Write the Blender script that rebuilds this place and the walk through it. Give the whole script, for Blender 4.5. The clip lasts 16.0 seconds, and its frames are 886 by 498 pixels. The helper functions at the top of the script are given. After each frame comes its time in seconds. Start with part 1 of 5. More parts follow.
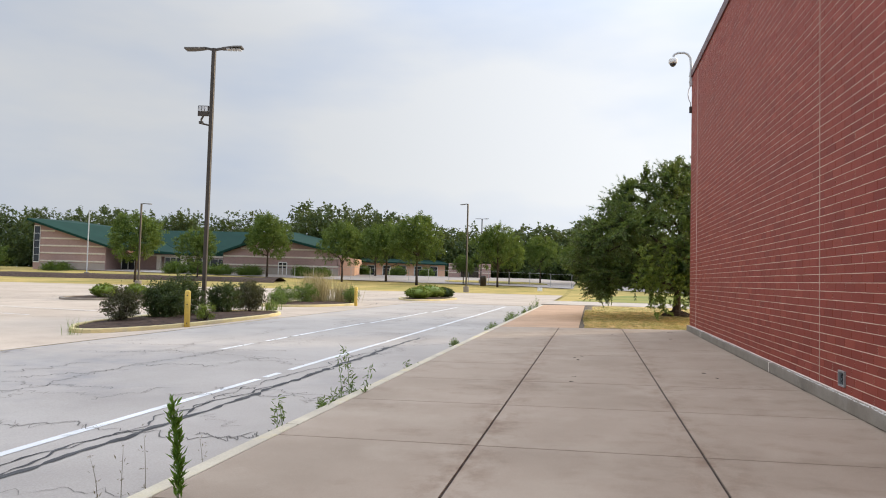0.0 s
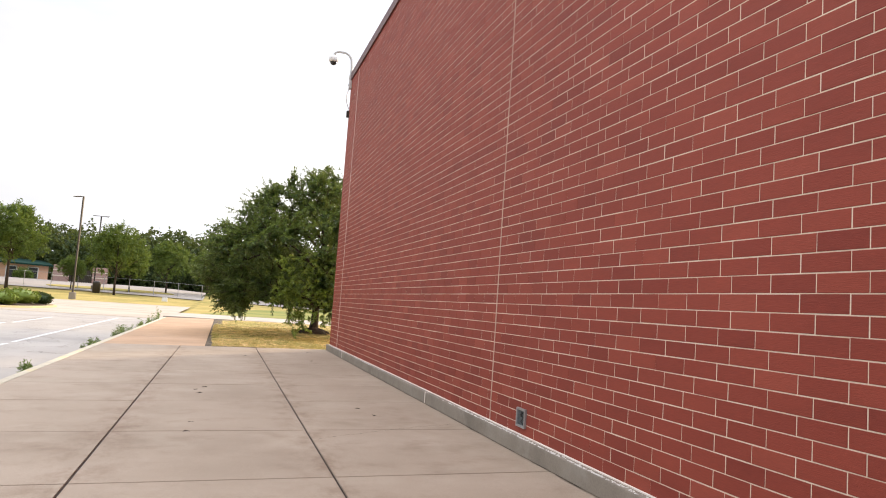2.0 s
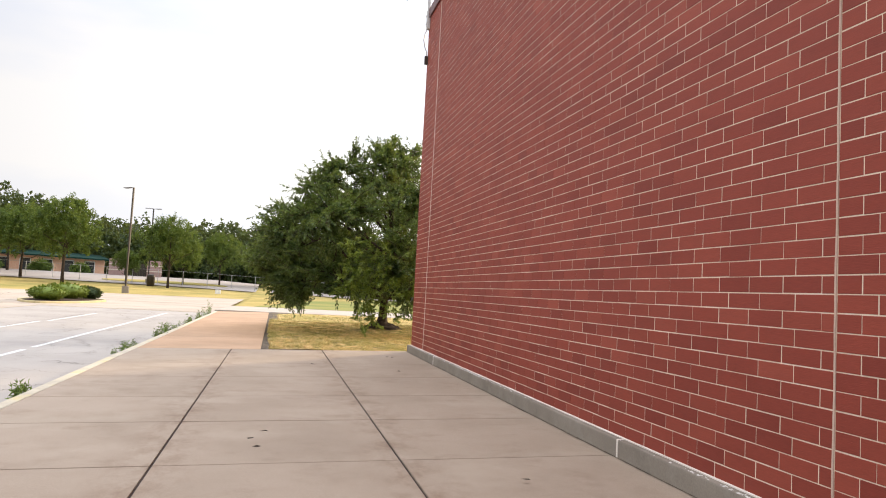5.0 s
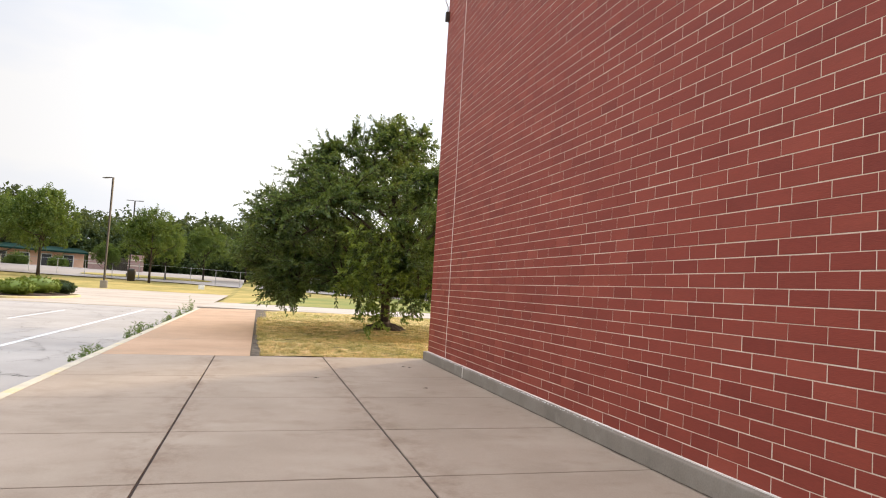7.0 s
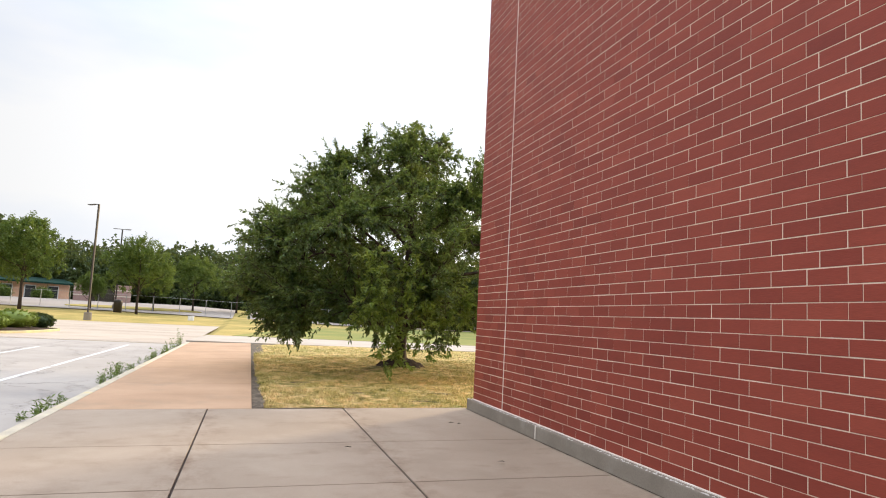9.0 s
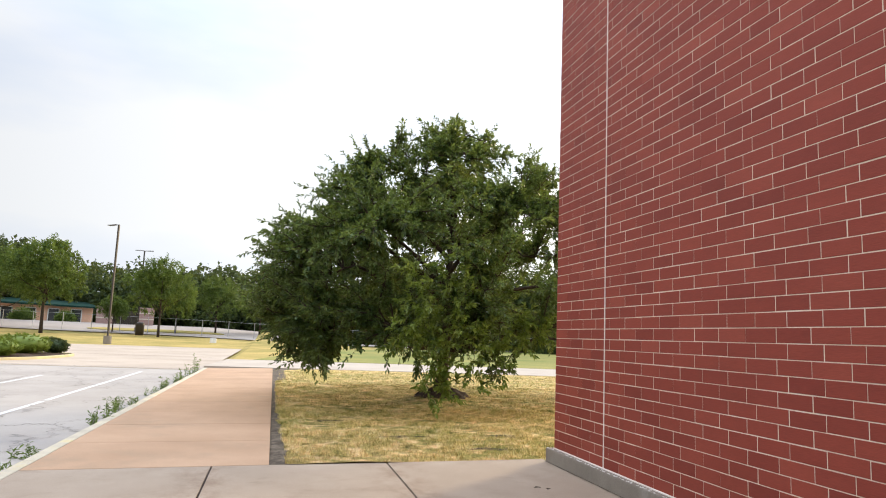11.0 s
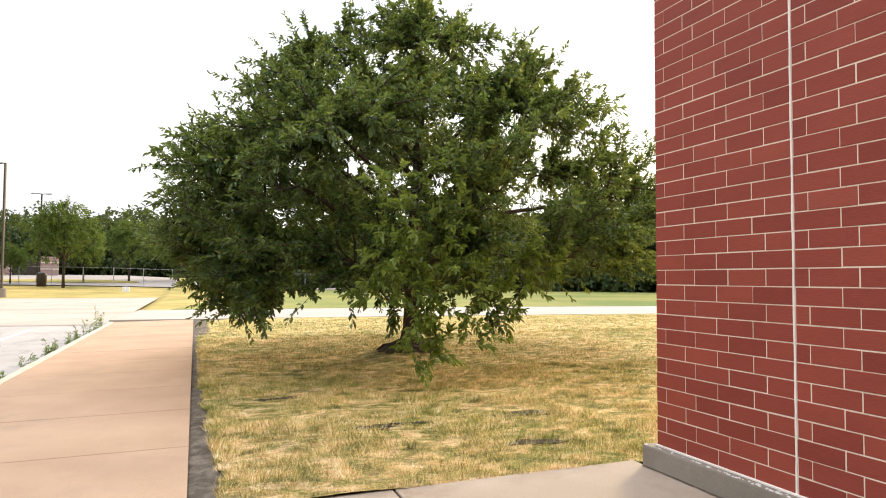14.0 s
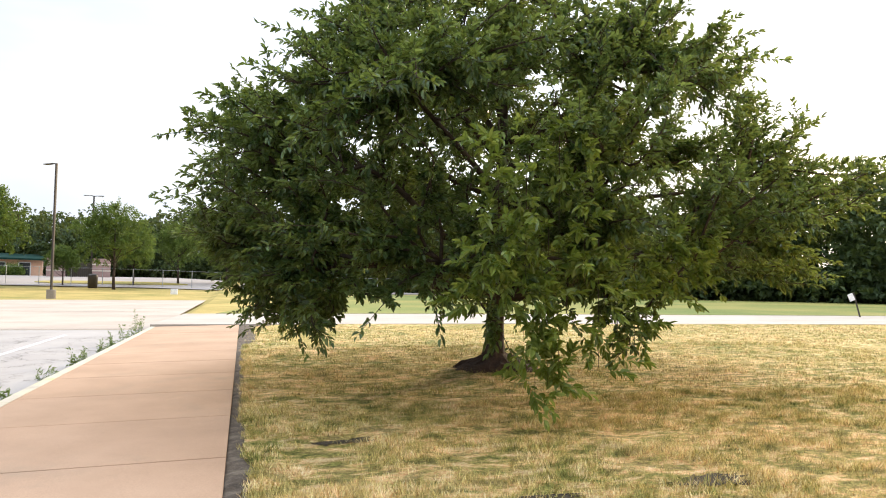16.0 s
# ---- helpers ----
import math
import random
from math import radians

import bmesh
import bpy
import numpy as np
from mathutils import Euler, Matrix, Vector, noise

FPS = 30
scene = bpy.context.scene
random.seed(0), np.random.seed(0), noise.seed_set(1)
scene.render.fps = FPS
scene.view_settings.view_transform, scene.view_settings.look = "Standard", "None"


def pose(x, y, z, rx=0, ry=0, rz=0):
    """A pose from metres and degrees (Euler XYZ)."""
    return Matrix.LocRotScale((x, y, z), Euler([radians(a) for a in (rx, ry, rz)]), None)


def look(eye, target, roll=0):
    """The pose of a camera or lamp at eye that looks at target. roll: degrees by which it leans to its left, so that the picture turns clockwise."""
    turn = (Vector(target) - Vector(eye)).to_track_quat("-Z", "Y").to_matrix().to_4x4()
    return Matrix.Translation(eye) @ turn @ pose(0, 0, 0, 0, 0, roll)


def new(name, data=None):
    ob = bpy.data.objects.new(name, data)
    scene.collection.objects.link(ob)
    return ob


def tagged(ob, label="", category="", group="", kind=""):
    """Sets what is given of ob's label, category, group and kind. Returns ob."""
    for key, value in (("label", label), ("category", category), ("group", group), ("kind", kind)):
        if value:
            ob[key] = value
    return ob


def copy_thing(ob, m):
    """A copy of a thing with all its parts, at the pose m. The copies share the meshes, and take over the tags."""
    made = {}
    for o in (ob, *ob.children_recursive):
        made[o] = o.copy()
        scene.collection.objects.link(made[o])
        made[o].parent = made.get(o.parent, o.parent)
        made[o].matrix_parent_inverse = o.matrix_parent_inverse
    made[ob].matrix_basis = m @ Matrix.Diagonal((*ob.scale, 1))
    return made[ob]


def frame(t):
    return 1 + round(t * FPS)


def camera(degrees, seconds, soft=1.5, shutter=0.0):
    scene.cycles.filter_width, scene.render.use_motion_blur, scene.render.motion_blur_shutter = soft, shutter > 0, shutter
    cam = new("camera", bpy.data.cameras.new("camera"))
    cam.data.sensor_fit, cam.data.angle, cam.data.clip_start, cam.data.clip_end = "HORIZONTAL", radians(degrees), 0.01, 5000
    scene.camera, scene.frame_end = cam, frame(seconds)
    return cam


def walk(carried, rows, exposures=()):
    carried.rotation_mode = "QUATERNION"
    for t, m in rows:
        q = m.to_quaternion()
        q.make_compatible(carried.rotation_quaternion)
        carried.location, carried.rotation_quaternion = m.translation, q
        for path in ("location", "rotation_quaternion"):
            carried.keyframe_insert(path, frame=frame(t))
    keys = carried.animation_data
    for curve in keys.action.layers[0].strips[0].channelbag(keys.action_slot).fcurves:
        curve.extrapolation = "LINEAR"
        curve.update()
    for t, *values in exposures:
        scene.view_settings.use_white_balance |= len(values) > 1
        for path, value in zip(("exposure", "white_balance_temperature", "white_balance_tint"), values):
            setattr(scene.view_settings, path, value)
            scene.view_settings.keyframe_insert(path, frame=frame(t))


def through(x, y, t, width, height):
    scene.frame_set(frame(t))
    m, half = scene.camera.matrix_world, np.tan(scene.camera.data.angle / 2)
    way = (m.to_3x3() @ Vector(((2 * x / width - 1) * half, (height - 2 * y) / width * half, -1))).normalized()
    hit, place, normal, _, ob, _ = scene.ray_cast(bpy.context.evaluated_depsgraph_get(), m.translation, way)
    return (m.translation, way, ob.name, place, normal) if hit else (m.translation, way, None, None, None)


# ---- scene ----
cam = camera(65.3, 16.0, soft=1.05)
PATH = [
    (0, (-2.742, -20.728, 1.316), (-3.163, -18.774, 1.4), 1.4),
    (0.5, (-2.728, -20.145, 1.305), (-2.61, -18.153, 1.425), 2.1),
    (1, (-2.699, -19.579, 1.241), (-2.24, -17.638, 1.38), 3.0),
    (1.5, (-2.785, -18.933, 1.258), (-2.259, -17.009, 1.412), 3.8),
    (2, (-2.775, -18.288, 1.268), (-2.182, -16.386, 1.442), 4.0),
    (2.5, (-2.824, -17.665, 1.27), (-2.197, -15.776, 1.461), 3.7),
    (3, (-2.832, -17.026, 1.245), (-2.226, -15.128, 1.42), 3.7),
    (3.5, (-2.827, -16.372, 1.268), (-2.296, -14.449, 1.412), 3.7),
    (4, (-2.868, -15.702, 1.287), (-2.396, -13.762, 1.411), 3.4),
    (4.5, (-2.869, -15.093, 1.275), (-2.408, -13.151, 1.406), 3.1),
    (7, (-3.019, -12.190, 1.229), (-2.515, -10.259, 1.354), 3.5),
    (7.5, (-3.020, -11.538, 1.230), (-2.511, -9.607, 1.346), 3.8),
    (8, (-3.141, -10.919, 1.265), (-2.654, -8.986, 1.423), 3.9),
    (8.5, (-3.188, -10.337, 1.223), (-2.682, -8.409, 1.387), 3.6),
    (9, (-3.210, -9.694, 1.258), (-2.687, -7.775, 1.464), 2.9),
    (11.5, (-3.102, -6.878, 1.317), (-2.678, -4.94, 1.572), 1.8),
    (12, (-3.08, -6.297, 1.303), (-2.696, -4.35, 1.549), 1.3),
    (12.5, (-3.146, -5.71, 1.293), (-2.789, -3.759, 1.55), 1.5),
    (13, (-3.118, -5.163, 1.288), (-2.691, -3.217, 1.465), 0.9),
    (13.5, (-3.102, -4.652, 1.293), (-2.57, -2.727, 1.399), 0.6),
    (14, (-3.07, -4.097, 1.303), (-2.396, -2.216, 1.39), 0.3),
    (14.5, (-3.005, -3.508, 1.307), (-2.22, -1.671, 1.408), 0.0),
    (15, (-2.993, -2.956, 1.311), (-2.253, -1.101, 1.427), 0.1),
    (15.5, (-2.983, -2.433, 1.282), (-2.486, -0.5, 1.411), -0.0),
    (16, (-3.004, -1.879, 1.262), (-2.451, 0.041, 1.363), 0.8),
]
EXPOSURES = [(0, -0.41, 6480, 10), (0.5, -0.35, 6500, 10), (1.0, -0.22, 6700, 11), (1.5, -0.10, 6900, 12), (2.2, 0.03, 7050, 13), (3.0, 0.12, 7150, 13), (4.2, -0.03, 7050, 13), (9.0, -0.12, 6750, 11), (12.5, -0.18, 6500, 10), (14.5, 0.15, 7050, 11), (15.2, 0.15, 6700, 10), (16.0, 0.02, 6500, 10)]   # seconds, stops, kelvin, tint
walk(cam, [(t, look(eye, target, roll)) for t, eye, target, roll in PATH], EXPOSURES)




# ---- light, world, exposure ----
SUN_AZ, SUN_EL = 52.0, 14.0       # degrees right of +y, above the horizon
world = bpy.data.worlds.new("hazy_sky")
scene.world = world
world.use_nodes = True
wn, wl = world.node_tree.nodes, world.node_tree.links
wn.clear()
w_out = wn.new("ShaderNodeOutputWorld")
w_bg = wn.new("ShaderNodeBackground")
w_bg.inputs["Strength"].default_value = 0.1
sky = wn.new("ShaderNodeTexSky")
sky.sky_type = "NISHITA"
sky.sun_disc = False
sky.sun_elevation, sky.sun_rotation = radians(SUN_EL), radians(SUN_AZ)
sky.air_density, sky.dust_density, sky.ozone_density = 1.0, 3.0, 1.0
w_co = wn.new("ShaderNodeTexCoord")
w_map = wn.new("ShaderNodeMapping")
w_map.inputs["Scale"].default_value = (1.0, 1.0, 3.2)
w_noise = wn.new("ShaderNodeTexNoise")
w_noise.inputs["Scale"].default_value = 1.7
w_noise.inputs["Detail"].default_value = 5.0
w_noise.inputs["Roughness"].default_value = 0.5
w_ramp = wn.new("ShaderNodeValToRGB")
w_ramp.color_ramp.elements[0].position, w_ramp.color_ramp.elements[1].position = 0.38, 0.62
w_ramp.color_ramp.elements[0].color = (7.7, 8.9, 11.1, 1)
w_ramp.color_ramp.elements[1].color = (10.6, 10.9, 11.3, 1)
w_mix = wn.new("ShaderNodeMixRGB")
w_mix.inputs["Fac"].default_value = 0.88
wl.new(w_co.outputs["Generated"], w_map.inputs["Vector"])
wl.new(w_map.outputs["Vector"], w_noise.inputs["Vector"])
wl.new(w_noise.outputs["Fac"], w_ramp.inputs["Fac"])
wl.new(sky.outputs["Color"], w_mix.inputs["Color1"])
wl.new(w_ramp.outputs["Color"], w_mix.inputs["Color2"])
# thinner cloud overhead: brighter towards the zenith
w_sep = wn.new("ShaderNodeSeparateXYZ")
w_zen = wn.new("ShaderNodeMapRange")
w_zen.interpolation_type = "SMOOTHSTEP"
for key, v in (("From Min", 0.30), ("From Max", 1.0), ("To Min", 1.0), ("To Max", 3.3)):
    w_zen.inputs[key].default_value = v
w_mul = wn.new("ShaderNodeVectorMath")
w_mul.operation = "SCALE"
wl.new(w_co.outputs["Generated"], w_sep.inputs["Vector"])
wl.new(w_sep.outputs["Z"], w_zen.inputs["Value"])
wl.new(w_mix.outputs["Color"], w_mul.inputs[0])
wl.new(w_zen.outputs["Result"], w_mul.inputs["Scale"])
# haze glows towards the sun and is greyer away from it
w_dot = wn.new("ShaderNodeVectorMath")
w_dot.operation = "DOT_PRODUCT"
w_dot.inputs[1].default_value = (math.sin(radians(SUN_AZ)) * 0.95, math.cos(radians(SUN_AZ)) * 0.95, 0.3)
w_glow = wn.new("ShaderNodeMapRange")
w_glow.interpolation_type = "SMOOTHSTEP"
for key, v in (("From Min", 0.0), ("From Max", 1.0), ("To Min", 0.86), ("To Max", 1.40)):
    w_glow.inputs[key].default_value = v
w_mul2 = wn.new("ShaderNodeVectorMath")
w_mul2.operation = "SCALE"
wl.new(w_co.outputs["Generated"], w_dot.inputs[0])
wl.new(w_dot.outputs["Value"], w_glow.inputs["Value"])
wl.new(w_mul.outputs["Vector"], w_mul2.inputs[0])
wl.new(w_glow.outputs["Result"], w_mul2.inputs["Scale"])
wl.new(w_mul2.outputs["Vector"], w_bg.inputs["Color"])
wl.new(w_bg.outputs["Background"], w_out.inputs["Surface"])

sun = new("sun", bpy.data.lights.new("sun", "SUN"))
sun.data.energy = 5.0
sun.data.angle = radians(9)
sun.data.color = (1.0, 0.80, 0.52)
az, el = radians(SUN_AZ), radians(SUN_EL)
sun.matrix_world = look((30 * math.sin(az), 30 * math.cos(az), 30 * math.tan(el)), (0, 0, 0))


# ---- materials ----
def material(name, rough=0.8, metal=0.0, spec=0.3):
    m = bpy.data.materials.new(name)
    m.use_nodes = True
    b = m.node_tree.nodes["Principled BSDF"]
    b.inputs["Roughness"].default_value = rough
    b.inputs["Metallic"].default_value = metal
    b.inputs["Specular IOR Level"].default_value = spec
    return m, m.node_tree.nodes, m.node_tree.links, b


def noise_node(n, l, scale, detail=4.0, rough=0.55, stretch=None, coords="world"):
    if coords == "world":
        src = n.new("ShaderNodeNewGeometry").outputs["Position"]
    else:
        src = n.new("ShaderNodeTexCoord").outputs["Object"]
    if stretch:
        mp = n.new("ShaderNodeMapping")
        mp.inputs["Scale"].default_value = stretch
        l.new(src, mp.inputs["Vector"])
        src = mp.outputs["Vector"]
    t = n.new("ShaderNodeTexNoise")
    t.inputs["Scale"].default_value, t.inputs["Detail"].default_value, t.inputs["Roughness"].default_value = scale, detail, rough
    l.new(src, t.inputs["Vector"])
    return t.outputs["Fac"]


def ramp(n, l, fac, stops):
    r = n.new("ShaderNodeValToRGB")
    while len(r.color_ramp.elements) < len(stops):
        r.color_ramp.elements.new(0.5)
    for e, (p, c) in zip(r.color_ramp.elements, stops):
        e.position, e.color = p, (*c, 1)
    l.new(fac, r.inputs["Fac"])
    return r.outputs["Color"]


def mix(n, l, fac, a, b, mode="MIX"):
    m = n.new("ShaderNodeMixRGB")
    m.blend_type = mode
    for key, v in (("Fac", fac), ("Color1", a), ("Color2", b)):
        if isinstance(v, (int, float)):
            m.inputs[key].default_value = v
        elif isinstance(v, tuple):
            m.inputs[key].default_value = (*v, 1)
        else:
            l.new(v, m.inputs[key])
    return m.outputs["Color"]


def bump(n, l, b, height, strength=0.3, distance=0.01):
    k = n.new("ShaderNodeBump")
    k.inputs["Strength"].default_value, k.inputs["Distance"].default_value = strength, distance
    l.new(height, k.inputs["Height"])
    l.new(k.outputs["Normal"], b.inputs["Normal"])


def grey(a):
    return (a, a, a)


def speckled(name, base, dark, light, rough=0.85, fine=90.0, blotch=0.7, stain=None, stain_scale=0.35, spec=0.25, strength=0.25, depth=0.004, smear=()):
    """A mineral or painted surface: fine grain over broad blotches, and stains of a colour of their own."""
    m, n, l, b = material(name, rough, 0, spec)
    big = noise_node(n, l, blotch, 6, 0.6)
    col = ramp(n, l, big, [(0.3, dark), (0.5, base), (0.72, light)])
    grain = noise_node(n, l, fine, 3, 0.7)
    col = mix(n, l, 0.22, col, ramp(n, l, grain, [(0.3, grey(0.25)), (0.7, grey(0.75))]), "OVERLAY")
    if stain:
        s = noise_node(n, l, stain_scale, 8, 0.68)
        s2 = noise_node(n, l, stain_scale * 4.3, 5, 0.6)
        mask = mix(n, l, 1.0, ramp(n, l, s, [(0.50, grey(0)), (0.66, grey(1))]), ramp(n, l, s2, [(0.42, grey(0)), (0.64, grey(0.8))]), "MULTIPLY")
        col = mix(n, l, mask, col, stain)
    if smear:
        # silt washed out along the long joints, drawn out in tongues
        sep = n.new("ShaderNodeSeparateXYZ")
        l.new(n.new("ShaderNodeNewGeometry").outputs["Position"], sep.inputs["Vector"])
        tongue = noise_node(n, l, 3.0, 9, 0.72, (1.5, 0.9, 1.0))
        tongue = ramp(n, l, tongue, [(0.46, grey(0)), (0.58, grey(0.45)), (0.72, grey(0.85))])
        # short scuffed drag marks, and dull damp patches
        drag = noise_node(n, l, 1.5, 9, 0.66, (1.0, 1.5, 1.0))
        col = mix(n, l, ramp(n, l, drag, [(0.55, grey(0)), (0.64, grey(0.22)), (0.76, grey(0.55))]), col, (0.185, 0.125, 0.088))
        pale = noise_node(n, l, 0.9, 6, 0.6)
        col = mix(n, l, ramp(n, l, pale, [(0.52, grey(0)), (0.66, grey(0.30))]), col, (0.46, 0.385, 0.305))
        for at, reach in smear:
            off = n.new("ShaderNodeMath")
            off.operation = "SUBTRACT"
            off.inputs[1].default_value = at
            l.new(sep.outputs["X"], off.inputs[0])
            far = n.new("ShaderNodeMath")
            far.operation = "ABSOLUTE"
            l.new(off.outputs[0], far.inputs[0])
            near = n.new("ShaderNodeMapRange")
            for key, v in (("From Min", 0.0), ("From Max", reach), ("To Min", 0.9), ("To Max", 0.0)):
                near.inputs[key].default_value = v
            l.new(far.outputs[0], near.inputs["Value"])
            col = mix(n, l, mix(n, l, 1.0, near.outputs["Result"], tongue, "MULTIPLY"), col, (0.180, 0.112, 0.072))
    l.new(col, b.inputs["Base Color"])
    bump(n, l, b, grain, strength, depth)
    return m


def plain(name, color, rough=0.5, metal=0.0, vary=0.15, scale=6.0, spec=0.4):
    m, n, l, b = material(name, rough, metal, spec)
    f = noise_node(n, l, scale, 5, 0.6)
    lo = tuple(c * (1 - vary) for c in color)
    hi = tuple(min(1, c * (1 + vary)) for c in color)
    l.new(ramp(n, l, f, [(0.3, lo), (0.7, hi)]), b.inputs["Base Color"])
    return m


def leafy(name, dark, mid, light, through=0.35, rough=0.5, sunlit=0.28, gloss=0.35):
    """Leaves: each its own shade, with some light passing through."""
    m, n, l, b = material(name, rough, 0, gloss)
    g = n.new("ShaderNodeNewGeometry")
    col = ramp(n, l, g.outputs["Random Per Island"], [(0.0, dark), (0.55, mid), (0.97, light)])
    l.new(col, b.inputs["Base Color"])
    tr = n.new("ShaderNodeBsdfTranslucent")
    l.new(mix(n, l, sunlit, col, (0.42, 0.42, 0.03)), tr.inputs["Color"])
    mx = n.new("ShaderNodeMixShader")
    mx.inputs["Fac"].default_value = through
    l.new(b.outputs["BSDF"], mx.inputs[1])
    l.new(tr.outputs["BSDF"], mx.inputs[2])
    l.new(mx.outputs["Shader"], n["Material Output"].inputs["Surface"])
    return m


def brick_material():
    m, n, l, b = material("red_brick", 0.66, 0, 0.36)
    oi = n.new("ShaderNodeObjectInfo")
    ge = n.new("ShaderNodeNewGeometry")
    add = n.new("ShaderNodeMath")
    add.operation = "ADD"
    l.new(oi.outputs["Random"], add.inputs[0])
    l.new(ge.outputs["Random Per Island"], add.inputs[1])
    fr = n.new("ShaderNodeMath")
    fr.operation = "FRACT"
    l.new(add.outputs[0], fr.inputs[0])
    col = ramp(n, l, fr.outputs[0], [(0.0, (0.215, 0.034, 0.021)), (0.12, (0.243, 0.041, 0.025)), (0.55, (0.264, 0.046, 0.028)), (0.90, (0.284, 0.052, 0.031)), (1.0, (0.310, 0.062, 0.038))])
    wire = noise_node(n, l, 60, 3, 0.6, (0.4, 0.25, 5.0))
    col = mix(n, l, 0.28, col, ramp(n, l, wire, [(0.25, grey(0.25)), (0.75, grey(0.75))]), "OVERLAY")
    cloud = noise_node(n, l, 0.45, 5, 0.6)
    col = mix(n, l, 0.22, col, ramp(n, l, cloud, [(0.3, grey(0.38)), (0.7, grey(0.62))]), "OVERLAY")
    scuff = noise_node(n, l, 2.6, 7, 0.7, (1.0, 0.55, 2.4))
    col = mix(n, l, 0.30, col, ramp(n, l, scuff, [(0.30, grey(0.36)), (0.50, grey(0.50)), (0.74, grey(0.66))]), "OVERLAY")
    l.new(col, b.inputs["Base Color"])
    bump(n, l, b, wire, 0.5, 0.004)
    return m


M_BRICK = brick_material()
M_MORTAR = speckled("mortar", (0.73, 0.61, 0.49), (0.63, 0.52, 0.415), (0.80, 0.69, 0.57), 0.9, 160, 2.0)
M_CAULK = speckled("pale_caulk", (0.80, 0.73, 0.66), (0.70, 0.62, 0.55), (0.86, 0.80, 0.74), 0.7, 120, 3.0)
M_CHIP = speckled("fresh_chipped_concrete", (0.62, 0.60, 0.56), (0.50, 0.48, 0.45), (0.72, 0.70, 0.66), 0.9, 120, 8.0)
M_OLDCAULK = speckled("dull_caulk", (0.56, 0.42, 0.34), (0.48, 0.35, 0.28), (0.63, 0.49, 0.40), 0.8, 120, 2.0)
M_PLINTH = speckled("grey_foundation_concrete", (0.245, 0.212, 0.175), (0.19, 0.163, 0.134), (0.305, 0.268, 0.225), 0.9, 70, 1.3, (0.33, 0.30, 0.26), 1.6)
M_SLAB = speckled("walk_concrete", (0.350, 0.277, 0.214), (0.303, 0.239, 0.183), (0.392, 0.314, 0.247), 0.85, 110, 0.5, (0.262, 0.200, 0.150), 0.55, smear=((-3.662, 0.40), (-1.852, 0.36)))
M_TAN = speckled("tan_walk_concrete", (0.445, 0.288, 0.186), (0.385, 0.247, 0.157), (0.505, 0.335, 0.222), 0.88, 100, 0.6, (0.33, 0.24, 0.165), 0.45)
M_JOINT = speckled("joint_filler", (0.050, 0.034, 0.027), (0.032, 0.023, 0.019), (0.075, 0.053, 0.042), 0.9, 60, 2.0)
M_KERB = speckled("worn_yellow_kerb", (0.52, 0.46, 0.36), (0.44, 0.39, 0.31), (0.60, 0.54, 0.42), 0.85, 70, 2.2, (0.58, 0.47, 0.20), 1.1)
M_YKERB = speckled("yellow_island_kerb", (0.55, 0.46, 0.25), (0.46, 0.39, 0.25), (0.62, 0.52, 0.27), 0.85, 60, 1.5, (0.40, 0.36, 0.28), 1.0)
M_LANE = speckled("grey_asphalt", (0.385, 0.348, 0.314), (0.325, 0.292, 0.264), (0.435, 0.396, 0.360), 0.9, 55, 0.35, (0.26, 0.25, 0.25), 0.25, strength=0.5)
M_LOT = speckled("pale_parking_concrete", (0.445, 0.370, 0.300), (0.370, 0.305, 0.247), (0.515, 0.435, 0.355), 0.9, 45, 0.25, (0.33, 0.275, 0.23), 0.30)
M_FARLOT = speckled("far_pale_asphalt", (0.345, 0.300, 0.265), (0.295, 0.255, 0.225), (0.395, 0.345, 0.305), 0.9, 30, 0.12, (0.27, 0.235, 0.21), 0.08)
M_DRIVE = speckled("pale_drive_concrete", (0.44, 0.38, 0.32), (0.39, 0.335, 0.28), (0.49, 0.43, 0.36), 0.9, 50, 0.4, (0.46, 0.41, 0.36), 0.2)
M_LINE = speckled("worn_white_paint", (0.70, 0.70, 0.70), (0.60, 0.60, 0.60), (0.78, 0.78, 0.78), 0.7, 60, 1.2, (0.42, 0.42, 0.42), 1.6)
M_TAR = speckled("crack_tar", (0.055, 0.054, 0.055), (0.035, 0.035, 0.036), (0.10, 0.098, 0.097), 0.75, 50, 1.5, (0.22, 0.21, 0.20), 1.2)
M_FINECRACK = speckled("hairline_crack", (0.145, 0.132, 0.120), (0.10, 0.09, 0.083), (0.20, 0.185, 0.17), 0.9, 60, 1.5)
M_MULCH = speckled("dark_mulch", (0.060, 0.037, 0.027), (0.032, 0.020, 0.015), (0.10, 0.066, 0.045), 0.95, 25, 4.0, strength=0.9, depth=0.03)
M_SOIL = speckled("bare_soil", (0.125, 0.098, 0.072), (0.060, 0.046, 0.034), (0.24, 0.195, 0.150), 0.95, 60, 7.0, strength=0.8, depth=0.02)
# very dark soil tone that stands in for shade in the lawn's dents
M_DENT_SHADE = speckled("dent_shade_soil", (0.050, 0.040, 0.027), (0.028, 0.023, 0.016), (0.085, 0.068, 0.045), 0.95, 45, 9.0, strength=1.0, depth=0.03)
M_BRONZE = plain("dark_bronze_metal", (0.060, 0.050, 0.042), 0.45, 0.3)
M_GREYMETAL = plain("galvanised_metal", (0.40, 0.41, 0.42), 0.4, 0.7)
M_GREYPAINT = plain("grey_painted_metal", (0.55, 0.56, 0.57), 0.45)
M_BLACK = plain("black_plastic", (0.022, 0.022, 0.024), 0.4)
M_GLASSDARK = plain("smoked_dome", (0.02, 0.02, 0.022), 0.08, 0.0, spec=0.6)
